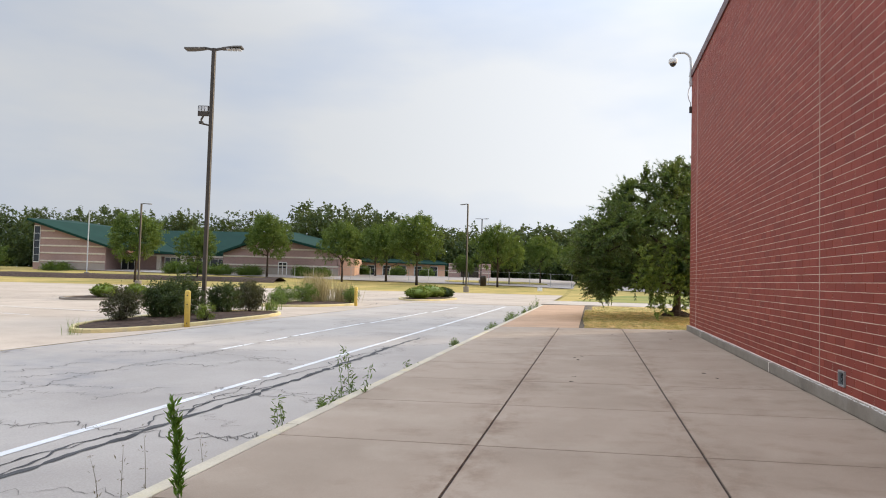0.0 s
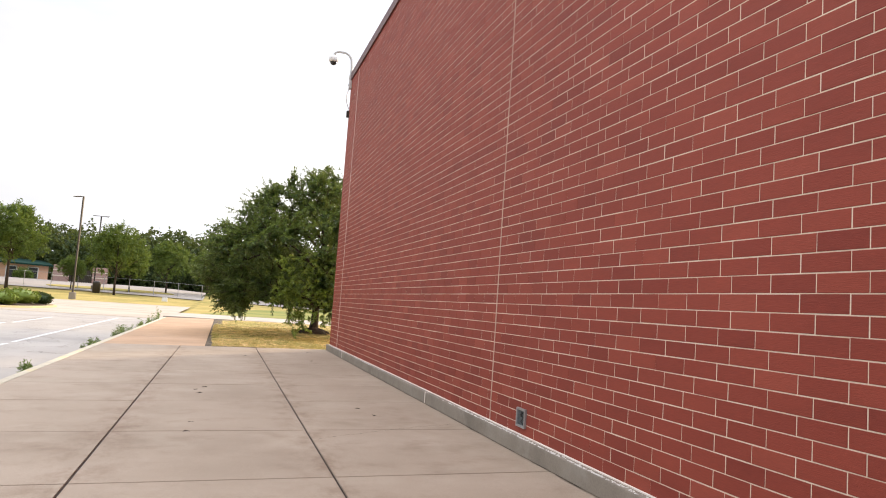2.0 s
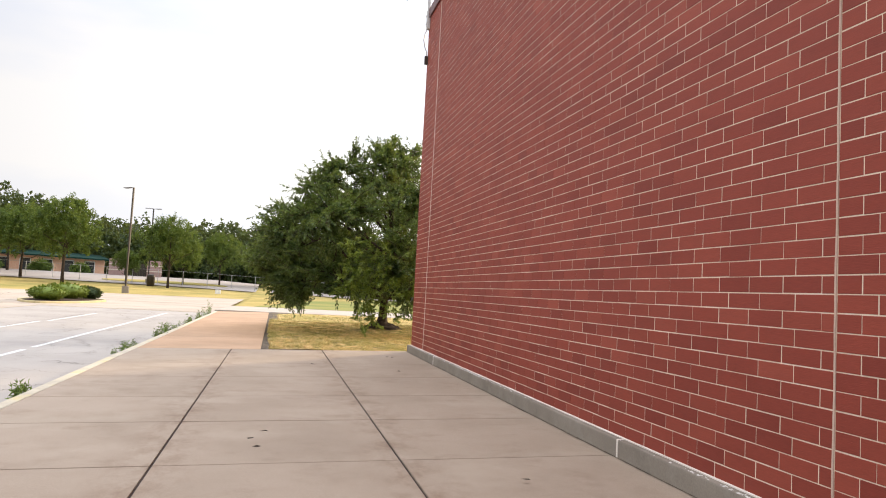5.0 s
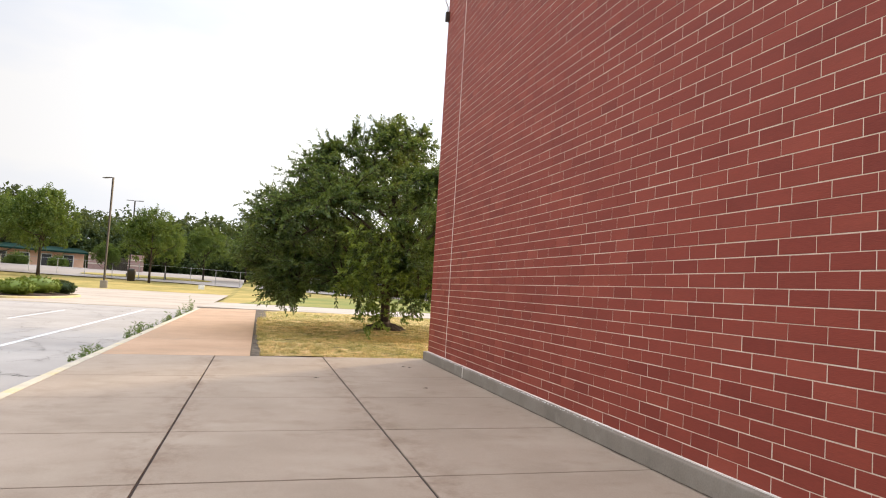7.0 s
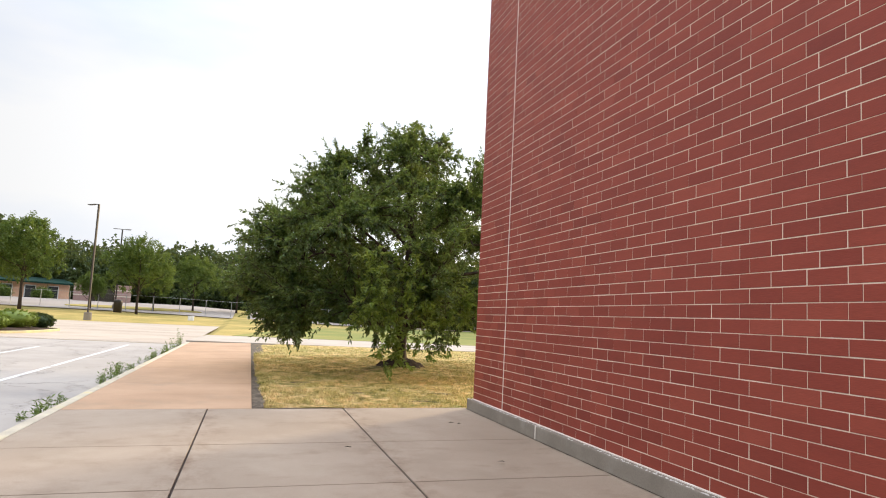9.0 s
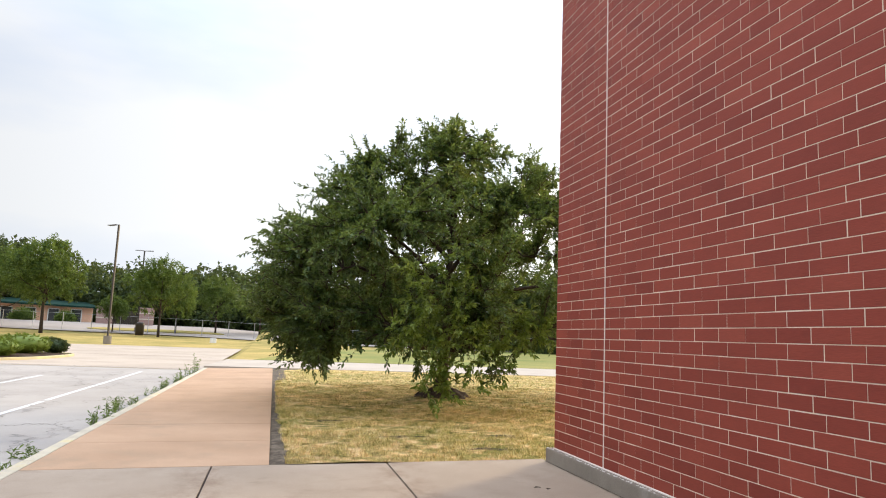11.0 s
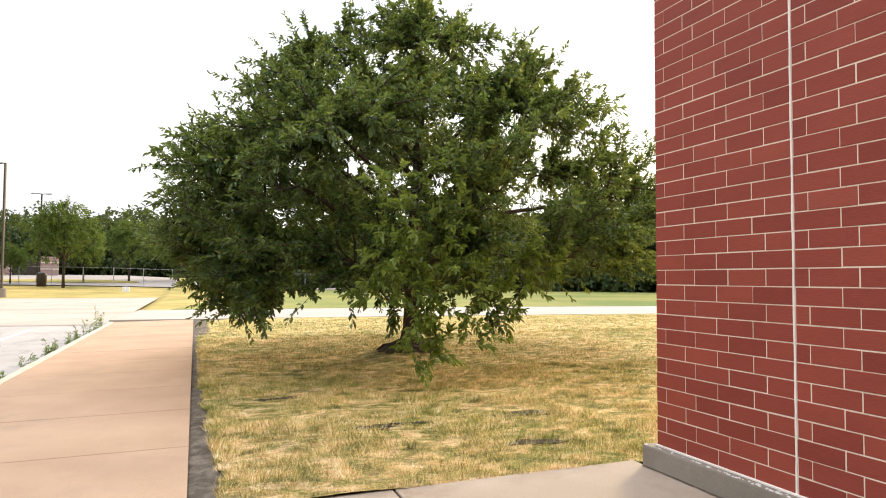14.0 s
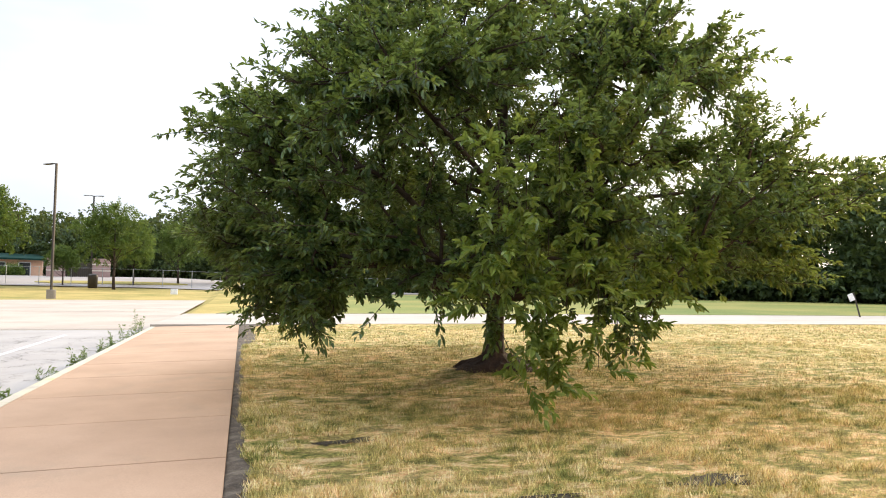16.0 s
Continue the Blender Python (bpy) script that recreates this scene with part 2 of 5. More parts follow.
M_YELLOW = speckled("yellow_bollard_paint", (0.66, 0.47, 0.10), (0.56, 0.40, 0.10), (0.72, 0.53, 0.14), 0.6, 40, 3.0, (0.36, 0.22, 0.10), 2.0)
M_WHITE = plain("white_sheet", (0.78, 0.78, 0.77), 0.5)
M_COPING = plain("dark_red_coping", (0.105, 0.036, 0.034), 0.45, 0.1)
M_GREENROOF = plain("green_metal_roof", (0.008, 0.038, 0.029), 0.8, 0.0, 0.12, 0.4, 0.15)
M_PINK = speckled("mauve_masonry", (0.36, 0.245, 0.225), (0.31, 0.21, 0.195), (0.41, 0.285, 0.26), 0.9, 6, 0.2)
M_ORANGE = speckled("salmon_masonry", (0.78, 0.49, 0.34), (0.72, 0.44, 0.30), (0.84, 0.54, 0.38), 0.9, 6, 0.2)
M_CREAM = plain("cream_stone", (0.60, 0.54, 0.46), 0.8)
M_WINDOW = plain("dark_window_glass", (0.025, 0.03, 0.035), 0.1, 0, 0.1, 1.0, 0.6)
M_BARK = speckled("dark_bark", (0.060, 0.044, 0.034), (0.034, 0.025, 0.020), (0.10, 0.075, 0.057), 0.95, 35, 6.0, strength=0.9, depth=0.02)
M_LEAF = leafy("broad_green_leaf", (0.014, 0.045, 0.020), (0.042, 0.106, 0.043), (0.150, 0.238, 0.085), 0.42, 0.32, 0.42, 0.5)
# lighter copy of the leaf: fresh growth, plus light on the front sprays
M_LIT_SHOOT = leafy("lit_shoot_leaf", (0.060, 0.120, 0.026), (0.125, 0.215, 0.046), (0.26, 0.34, 0.090), 0.45, 0.32, 0.45, 0.5)
M_LEAF_FAR = leafy("far_leaf", (0.044, 0.092, 0.020), (0.088, 0.155, 0.034), (0.155, 0.225, 0.056), 0.38)
M_LEAF_WOOD = leafy("wood_leaf", (0.024, 0.046, 0.018), (0.044, 0.078, 0.028), (0.080, 0.118, 0.042), 0.25, 0.6)
M_LEAF_BUSH = leafy("dark_bush_leaf", (0.020, 0.042, 0.015), (0.034, 0.066, 0.022), (0.060, 0.10, 0.032), 0.22)
M_LEAF_RED = leafy("bronze_bush_leaf", (0.034, 0.036, 0.022), (0.056, 0.058, 0.032), (0.085, 0.090, 0.045), 0.22)
M_LEAF_BOX = leafy("yellow_green_box_leaf", (0.085, 0.135, 0.016), (0.150, 0.215, 0.026), (0.23, 0.295, 0.042), 0.26)
M_WEED = leafy("weed_leaf", (0.085, 0.145, 0.036), (0.135, 0.215, 0.055), (0.20, 0.29, 0.085), 0.35)
M_TALLWEED = leafy("fresh_weed_leaf", (0.062, 0.150, 0.018), (0.095, 0.215, 0.026), (0.15, 0.29, 0.042), 0.35)
M_DRYSTEM = leafy("dry_stem", (0.13, 0.105, 0.070), (0.18, 0.145, 0.095), (0.25, 0.20, 0.13), 0.2)
M_PLUME = leafy("tan_plume_grass", (0.27, 0.22, 0.11), (0.38, 0.31, 0.17), (0.50, 0.41, 0.25), 0.3)


def lawn_colour(n, l):
    """Straw, ochre and green in patches, the same for turf and blades."""
    big = noise_node(n, l, 0.34, 5, 0.6)
    mid = noise_node(n, l, 1.6, 6, 0.68, (1.0, 1.7, 1.0))
    a = ramp(n, l, big, [(0.40, (0.205, 0.235, 0.060)), (0.48, (0.48, 0.39, 0.130)), (0.57, (0.82, 0.55, 0.265))])
    c = ramp(n, l, mid, [(0.39, (0.085, 0.115, 0.034)), (0.47, (0.32, 0.31, 0.088)), (0.53, (0.72, 0.48, 0.20)), (0.62, (0.92, 0.66, 0.38))])
    col = mix(n, l, 0.58, a, c)
    # tufts a hand wide, from fresh green to bleached straw
    tuft = noise_node(n, l, 5.0, 6, 0.72, (0.8, 1.35, 1.0))
    return mix(n, l, 0.55, col, ramp(n, l, tuft, [(0.39, (0.050, 0.072, 0.020)), (0.47, (0.28, 0.29, 0.072)), (0.53, (0.70, 0.48, 0.20)), (0.60, (0.98, 0.75, 0.46))]))


def lawn_material():
    m, n, l, b = material("dry_lawn", 0.95, 0, 0.1)
    fine = noise_node(n, l, 34, 5, 0.75)
    col = mix(n, l, 0.75, lawn_colour(n, l), ramp(n, l, fine, [(0.30, grey(0.10)), (0.70, grey(0.80))]), "OVERLAY")
    l.new(col, b.inputs["Base Color"])
    bump(n, l, b, fine, 1.0, 0.05)
    return m


def blade_material():
    m, n, l, b = material("lawn_blade", 0.75, 0, 0.15)
    g = n.new("ShaderNodeNewGeometry")
    tone = ramp(n, l, g.outputs["Random Per Island"], [(0.0, grey(0.30)), (0.5, grey(0.58)), (1.0, grey(0.86))])
    col = mix(n, l, 0.8, lawn_colour(n, l), tone, "OVERLAY")
    l.new(col, b.inputs["Base Color"])
    return m


def field_material():
    m, n, l, b = material("green_field", 0.95, 0, 0.1)
    big = noise_node(n, l, 0.12, 5, 0.6)
    fine = noise_node(n, l, 9, 4, 0.7)
    col = ramp(n, l, big, [(0.36, (0.17, 0.205, 0.062)), (0.62, (0.31, 0.275, 0.090))])
    col = mix(n, l, 0.4, col, ramp(n, l, fine, [(0.3, grey(0.25)), (0.7, grey(0.72))]), "OVERLAY")
    l.new(col, b.inputs["Base Color"])
    return m


def verge_material():
    m, n, l, b = material("dry_verge", 0.95, 0, 0.1)
    big = noise_node(n, l, 0.18, 6, 0.65)
    fine = noise_node(n, l, 8, 4, 0.7)
    col = ramp(n, l, big, [(0.36, (0.255, 0.225, 0.070)), (0.60, (0.47, 0.345, 0.125))])
    col = mix(n, l, 0.4, col, ramp(n, l, fine, [(0.3, grey(0.25)), (0.7, grey(0.72))]), "OVERLAY")
    l.new(col, b.inputs["Base Color"])
    return m


M_LAWN, M_FIELD, M_VERGE, M_BLADE = lawn_material(), field_material(), verge_material(), blade_material()


# ---- mesh helpers ----
def mesh_np(name, verts, faces, mat, smooth=False):
    """A mesh from arrays: verts (n, 3), faces (m, k)."""
    verts, faces = np.asarray(verts, np.float32), np.asarray(faces, np.int32)
    me = bpy.data.meshes.new(name)
    k = faces.shape[1]
    me.vertices.add(len(verts))
    me.vertices.foreach_set("co", verts.ravel())
    me.loops.add(faces.size)
    me.loops.foreach_set("vertex_index", faces.ravel())
    me.polygons.add(len(faces))
    me.polygons.foreach_set("loop_start", np.arange(0, faces.size, k, dtype=np.int32))
    me.polygons.foreach_set("use_smooth", np.full(len(faces), smooth))
    me.update(calc_edges=True)
    me.materials.append(mat)
    return me


def part_np(name, verts, faces, mat, parent=None, label="", smooth=False):
    ob = new(name, mesh_np(name, verts, faces, mat, smooth))
    if parent:
        ob.parent = parent
    return tagged(ob, label)


def part(name, bm, mat, parent=None, label="", smooth=False):
    me = bpy.data.meshes.new(name)
    bmesh.ops.recalc_face_normals(bm, faces=bm.faces)
    for f in bm.faces:
        f.smooth = smooth
    bm.to_mesh(me)
    bm.free()
    me.materials.append(mat)
    ob = new(name, me)
    if parent:
        ob.parent = parent
    return tagged(ob, label)


def thing(name, m, label, category, group="", kind=""):
    ob = new(name)
    ob.empty_display_size = 0.1
    ob.matrix_basis = m
    return tagged(ob, label, category, group, kind)


def box(bm, x0, x1, y0, y1, z0, z1, bevel=0.0, m=None, segs=2):
    r = bmesh.ops.create_cube(bm, size=1.0)
    vs = r["verts"]
    for v in vs:
        v.co = Vector((x0 + (v.co.x + 0.5) * (x1 - x0), y0 + (v.co.y + 0.5) * (y1 - y0), z0 + (v.co.z + 0.5) * (z1 - z0)))
    if m:
        bmesh.ops.transform(bm, matrix=m, verts=vs)
    if bevel:
        es = list({e for v in vs for e in v.link_edges})
        bmesh.ops.bevel(bm, geom=es, offset=bevel, segments=segs, affect="EDGES", profile=0.6)
    return bm


def tube(bm, pts, radii, sides=8, cap=True):
    """A round tube along points."""
    pts = [Vector(p) for p in pts]
    rings, side = [], None
    for i, p in enumerate(pts):
        d = (pts[min(i + 1, len(pts) - 1)] - pts[max(i - 1, 0)]).normalized()
        if side is None:
            side = d.orthogonal().normalized()
        side = (side - d * side.dot(d)).normalized()
        up = d.cross(side)
        rings.append([bm.verts.new(p + radii[i] * (math.cos(a) * side + math.sin(a) * up)) for a in (2 * math.pi * k / sides for k in range(sides))])
    for a, b in zip(rings, rings[1:]):
        for k in range(sides):
            bm.faces.new((a[k], a[(k + 1) % sides], b[(k + 1) % sides], b[k]))
    if cap:
        bm.faces.new(rings[0][::-1])
        bm.faces.new(rings[-1])
    return bm


def prism(bm, outline, z0, z1, zf=None):
    """An upright slab over an outline; zf adds the ground's height at each corner."""
    lo = [bm.verts.new((x, y, z0 + (zf(x, y) if zf else 0))) for x, y in outline]
    hi = [bm.verts.new((x, y, z1 + (zf(x, y) if zf else 0))) for x, y in outline]
    bm.faces.new(hi)
    bm.faces.new(lo[::-1])
    for i in range(len(lo)):
        j = (i + 1) % len(lo)
        bm.faces.new((lo[i], lo[j], hi[j], hi[i]))
    return bm


def smooth_outline(corners, rounds=3):
    pts = [np.array(c, float) for c in corners]
    for _ in range(rounds):
        pts = [q for a, b in zip(pts, pts[1:] + pts[:1]) for q in (0.78 * a + 0.22 * b, 0.22 * a + 0.78 * b)]
    return [tuple(p) for p in pts]


def inset(outline, d):
    c = np.mean(outline, axis=0)
    return [tuple(np.array(p) - (np.array(p) - c) / np.linalg.norm(np.array(p) - c) * d) for p in outline]


# ---- the lie of the land ----
def step(a, b, v):
    u = min(1.0, max(0.0, (v - a) / (b - a)))
    return u * u * (3 - 2 * u)


def land(x, y):
    """Height of the open ground: a level car park, and a far side that climbs."""
    away = 0.977 * (y + 20.6) - 0.2125 * (x + 2.7)
    z = -0.235 + 0.03 * step(0.0, 12.0, -5.6 - x)
    z += (0.45 * step(66, 92, away) + 1.25 * step(88, 120, away)) * (1 - step(-12, 12, x))
    z += 0.175 * step(-5.6, -4.9, x) if y > 20.0 else (0.175 if x > -5.6 else 0.0)
    return z


def lot_edge(x):
    """Where the car park ends and the verge begins."""
    return 51.8 + 0.235 * (x + 6.0)


def lot_sheet(name, x0, x1, y0, y1, lift, mat, label, category, nx=24, ny=24):
    xs, us = np.linspace(x0, x1, nx + 1), np.linspace(0, 1, ny + 1)
    ends = [lot_edge(x) if y1 is None else y1 for x in xs]
    v = [(x, y0 + (e - y0) * u, land(x, y0 + (e - y0) * u) + lift) for u in us for x, e in zip(xs, ends)]
    f = [(j * (nx + 1) + i, j * (nx + 1) + i + 1, (j + 1) * (nx + 1) + i + 1, (j + 1) * (nx + 1) + i) for j in range(ny) for i in range(nx)]
    return tagged(part_np(name, v, f, mat), label, category, kind="structure")


# one ground sheet to the horizon, sunk a little under the paved parts
gx = np.unique(np.concatenate([np.linspace(-2400, -140, 10), np.linspace(-140, -6, 60), [-5.62, -5.6, -5.0, -3.0, 0.1, 0.4], np.linspace(-2, 120, 50), np.linspace(140, 2400, 10)]))
gy = np.unique(np.concatenate([np.linspace(-2400, -120, 8), np.linspace(-110, 20, 50), [0.0, 0.15, 0.4, 19.9, 20.05, 20.2], np.linspace(22, 160, 60), np.linspace(180, 2400, 10)]))


def ground_z(x, y):
    z = land(x, y)
    if x <= -5.6 and y < lot_edge(x) - 3.0:
        z -= 0.09
    elif (x < -2.0 and y <= 20.2) or (x < 0.5 and y <= 0.25):
        z -= 0.14
    return z - 0.004


gv = [(x, y, ground_z(x, y)) for y in gy for x in gx]
nx = len(gx)
gf = [(j * nx + i, j * nx + i + 1, (j + 1) * nx + i + 1, (j + 1) * nx + i) for j in range(len(gy) - 1) for i in range(nx - 1)]
tagged(part_np("ground", gv, gf, M_VERGE), "dry yellow-green grass verge around the car park", "ground", kind="structure")

road = lot_sheet("road", -13.3, -5.6, -60, 20.6, 0.0, M_LANE, "worn grey asphalt lane beside the kerb", "road", 4, 20)
lot_sheet("parking_lot", -75, -13.3, -60, None, 0.008, M_LOT, "pale weathered concrete car park with cracks", "parking lot", 40, 60)
lot_sheet("parking_lot_end", -13.3, -5.6, 20.6, None, 0.008, M_LOT, "pale weathered concrete end of the car park", "parking lot", 4, 16)
lot_sheet("far_parking_lot", -90, 30, 74, 103, 0.10, M_FARLOT, "pale grey upper car park beyond the verge", "parking lot", 20, 14)

# lawn, field and the drive that crosses behind the tree
def flat_sheet(name, outline, z, mat, label, category, thick=0.12):
    bm = bmesh.new()
    prism(bm, outline, z - thick, z)
    return tagged(part(name, bm, mat), label, category, kind="structure")


def drive_near(x):
    return 20.15 - 0.08 * max(0.0, x - 6.0)


def lawn_z(x, y):
    """The lawn falls a little towards the walk, lies uneven and rises at the tree's foot."""
    z = -0.012 + 0.015 * max(-3.0, min(0.0, x)) - 0.05 * step(8, 19, y)
    z += 0.13 * math.exp(-((x - 0.5) ** 2 + (y - 7.55) ** 2) / 0.5)
    z += 0.022 * noise.noise(Vector((x * 2.6, y * 3.4, 8.0))) * (1 - step(7, 10, y))
    return z + 0.020 * noise.noise(Vector((x * 0.9, y * 0.9, 1.3))) + 0.02 * noise.noise(Vector((x * 0.3, y * 0.3, 5.0)))


def lawn_edge(y):
    """The turf's ragged edge along the walk, worn back near the corner."""
    return -2.975 + 0.085 * (1 - step(1.0, 5.5, y)) + 0.06 * noise.noise(Vector((0, y * 1.7, 0))) + 0.035 * noise.noise(Vector((3, y * 6.0, 0)))


lv, lf = [], []
lxs, lys = np.concatenate([np.linspace(-2.93, 5, 90), np.linspace(6, 60, 40)]), np.linspace(0, 1, 110)
for v in lys:
    for x in lxs:
        y = 0.2 + v ** 1.4 * (drive_near(x) - 0.2)
        e = lawn_edge(y)
        xs = e + (x + 2.93) * (5 - e) / 7.93 if x <= 5 else x
        lv.append((xs, y, lawn_z(xs, y)))
lf = [(j * 130 + i, j * 130 + i + 1, (j + 1) * 130 + i + 1, (j + 1) * 130 + i) for j in range(109) for i in range(129)]
tagged(part_np("lawn", lv, lf, M_LAWN, smooth=True), "dry yellow and green mown lawn under the tree", "lawn", kind="structure")
flat_sheet("side_lawn", [(0.3, -60), (60, -60), (60, 0.2), (0.3, 0.2)], -0.03, M_LAWN, "dry lawn beside the building", "lawn")
flat_sheet("drive", [(-5.6, 20.13), (6, 20.13), (60, drive_near(60)), (60, drive_near(60) + 7.4), (6, 27.4), (-5.2, 27.2)], -0.045, M_DRIVE, "pale concrete drive crossing behind the lawn", "drive")
flat_sheet("field", [(-4.0, 27.3), (6, 27.5), (60, drive_near(60) + 7.5), (120, 0), (120, 110), (12, 110), (2, 60)], -0.035, M_FIELD, "green mown field beyond the drive", "field")


# ---- the brick building ----
ROOF, PLINTH_H, COURSE, LENGTH, JOINT = 7.40, 0.150, 0.1016, 0.2985, 0.0062
CONTROL = [-1.194, -11.443, -21.692]     # upright control joints

wall = tagged(new("wall_west"), "long red brick wall with pale mortar joints", "wall", kind="structure")
bm = bmesh.new()
box(bm, 0.0030, 24.0, -40.0, -0.003, 0.0, ROOF)
part("mortar_bed", bm, M_MORTAR, wall, "pale pinkish mortar")
bm = bmesh.new()
for y0, y1 in [(-40.0, -22.9), (-22.88, -16.05), (-16.03, -9.27), (-9.25, -2.45), (-2.43, 0.075)]:
    box(bm, -0.072, 0.5, y0, y1, -0.2, PLINTH_H, 0.012)
tagged(part("foundation_kerb", bm, M_PLINTH), "grey concrete foundation ledge with chipped edge", "wall base", kind="structure")
bm = bmesh.new()
box(bm, -0.016, 0.002, -40.0, 0.0, PLINTH_H - 0.002, PLINTH_H + 0.010, 0.003)
tagged(part("base_caulk", bm, M_CAULK), "thin pale caulk line along the foot of the bricks", "trim", kind="structure")
for y in (-22.89, -16.04, -9.26, -2.44):
    bm = bmesh.new()
    box(bm, -0.074, -0.012, y - 0.011, y + 0.011, -0.05, PLINTH_H + 0.002, 0.003)
    tagged(part("base_joint", bm, M_CAULK), "pale sealed joint in the foundation ledge", "trim", kind="structure")
# narrow dark strip with a ragged outer edge along the ledge's foot
bm = bmesh.new()
ys = np.linspace(-40.0, 0.07, 500)
near = [bm.verts.new((-0.071, v, 0.006)) for v in ys]
far = [bm.verts.new((-0.080 - 0.012 * max(0.0, 0.3 + noise.noise(Vector((v * 2.2, 0, 0))) + 0.6 * noise.noise(Vector((v * 9, 3, 0)))), v, 0.003)) for v in ys]
for i in range(499):
    bm.faces.new((near[i], near[i + 1], far[i + 1], far[i]))
tagged(part("ledge_foot_line", bm, M_SOIL), "thin ragged dark line along the foot of the ledge", "dirt", kind="stuff")
rng = np.random.default_rng(31)
bm = bmesh.new()
for k in range(800):
    y = min(0.05, rng.choice((-14.2, -12.6, -11.5, -5.0, -16.9, -18.6, -1.2)) + rng.normal(0, 0.85))
    x, w = -0.066 + abs(rng.normal(0, 0.014)), rng.uniform(0.004, 0.016)
    rim = [bm.verts.new((x + w * rng.uniform(0.6, 1.3) * math.cos(a) * 0.8, y + w * rng.uniform(0.7, 1.8) * math.sin(a), PLINTH_H - 0.001)) for a in (0, 1.1, 2.3, 3.3, 4.2, 5.3)]
    peak = bm.verts.new((x, y, PLINTH_H + rng.uniform(0.003, 0.008)))
    for i in range(6):
        bm.faces.new((rim[i], rim[(i + 1) % 6], peak))
tagged(part("ledge_chips", bm, M_CHIP), "pale chips along the ledge's worn edge", "chips", kind="stuff")
coping = tagged(new("coping"), "dark red metal roof edge trim", "trim", kind="structure")
for k in range(13):
    bm = bmesh.new()
    box(bm, -0.035, 0.30, -39.96 + 3.08 * k, -36.89 + 3.08 * k, ROOF - 0.16, ROOF + 0.05, 0.008)
    part("coping_length", bm, M_COPING, coping)
bm = bmesh.new()
box(bm, 0.2, 23.9, -39.9, -0.1, ROOF + 0.002, ROOF + 0.03)
tagged(part("roof", bm, M_PLINTH), "flat grey roof behind the trim", "roof", kind="structure")

# caulked control joints
for y in CONTROL:
    bm = bmesh.new()
    n = 110
    zs = np.linspace(PLINTH_H, ROOF - 0.17, n)
    offs = [0.0040 * noise.noise(Vector((z * 5, y, 0))) + 0.002 * noise.noise(Vector((z * 16, y, 4))) for z in zs]
    hw = 0.0062 if y > -5 else 0.006
    a = [bm.verts.new((-0.0035, y - hw + o, z)) for z, o in zip(zs, offs)]
    b = [bm.verts.new((-0.0035, y + hw + o, z)) for z, o in zip(zs, offs)]
    c = [bm.verts.new((0.006, y - hw + o, z)) for z, o in zip(zs, offs)]
    d = [bm.verts.new((0.006, y + hw + o, z)) for z, o in zip(zs, offs)]
    for i in range(n - 1):
        bm.faces.new((a[i], b[i], b[i + 1], a[i + 1]))
        bm.faces.new((a[i], a[i + 1], c[i + 1], c[i]))
        bm.faces.new((b[i], d[i], d[i + 1], b[i + 1]))
    part("control_joint", bm, M_CAULK if y > -5 else M_OLDCAULK, wall, "pale caulked control joint")

# ---- pavement, kerb and tan walk ----
def fall(bm):
    """The paving falls away from the wall."""
    for v in bm.verts:
        v.co.z += 0.02 * v.co.x
    return bm


bm = bmesh.new()
box(bm, -5.44, -0.05, -45, 0.22, -0.25, -0.012)
pavement = tagged(part("pavement", fall(bm), M_JOINT), "wide grey-brown concrete pavement with dark joints", "pavement", kind="structure")
SLAB_ROWS = [-41.9, -39.95, -38.0, -36.05, -34.1, -32.15, -30.2, -28.25, -26.3, -24.35, -22.45, -20.55, -18.67, -16.78, -14.95, -13.0, -11.12, -9.16, -7.50, -5.95, -4.15, -2.377, 0.229]
SLAB_COLS = [-5.44, -3.662, -1.852, -0.05]
for y0, y1 in zip(SLAB_ROWS, SLAB_ROWS[1:]):
    for k, (x0, x1) in enumerate(zip(SLAB_COLS, SLAB_COLS[1:])):
        bm = bmesh.new()
        gx0, gx1 = (0.0, 0.009)[k > 0], (0.0, 0.009)[k < 2]
        box(bm, x0 + gx0, x1 - gx1, y0 + 0.0085, y1 - 0.0085, -0.1, random.uniform(-0.0008, 0.0008), 0.006)
        part("slab", fall(bm), M_SLAB, pavement)
# one slab is cracked across its corner
bm = bmesh.new()
trail = [(-1.80 + 1.58 * u + 0.02 * noise.noise(Vector((u * 9, 0, 2))), -11.62 + 0.80 * u ** 0.8 + 0.07 * noise.noise(Vector((u * 6, 3, 0))) + 0.03 * noise.noise(Vector((u * 22, 5, 0)))) for u in np.linspace(0, 1, 40)]
edge = [[bm.verts.new((x, y + k * 0.0028 * (1 + 0.5 * math.sin(i * 1.7)), 0.02 * x + 0.003)) for i, (x, y) in enumerate(trail)] for k in (-1, 1)]
for i in range(39):
    bm.faces.new((edge[0][i], edge[0][i + 1], edge[1][i + 1], edge[1][i]))
part("crack", bm, M_JOINT, pavement, "thin wandering crack")
bm = bmesh.new()
box(bm, -5.44, -3.09, 0.232, 20.1, -0.25, -0.012)
tan_walk = tagged(part("tan_pavement", fall(bm), M_JOINT), "tan concrete walk running along the kerb", "pavement", kind="structure")
y = 0.235
for k in range(12):
    y1 = 1.95 if k == 0 else min(y + 1.70, 20.09)
    bm = bmesh.new()
    box(bm, -5.44, -3.09, y, y1 - 0.016, -0.2, random.uniform(-0.0015, 0.0015), 0.005)
    part("slab", fall(bm), M_TAN, tan_walk)
    y = y1
kerb = tagged(new("kerb"), "concrete kerb with worn pale yellow paint", "kerb", kind="structure")
y = -45.0
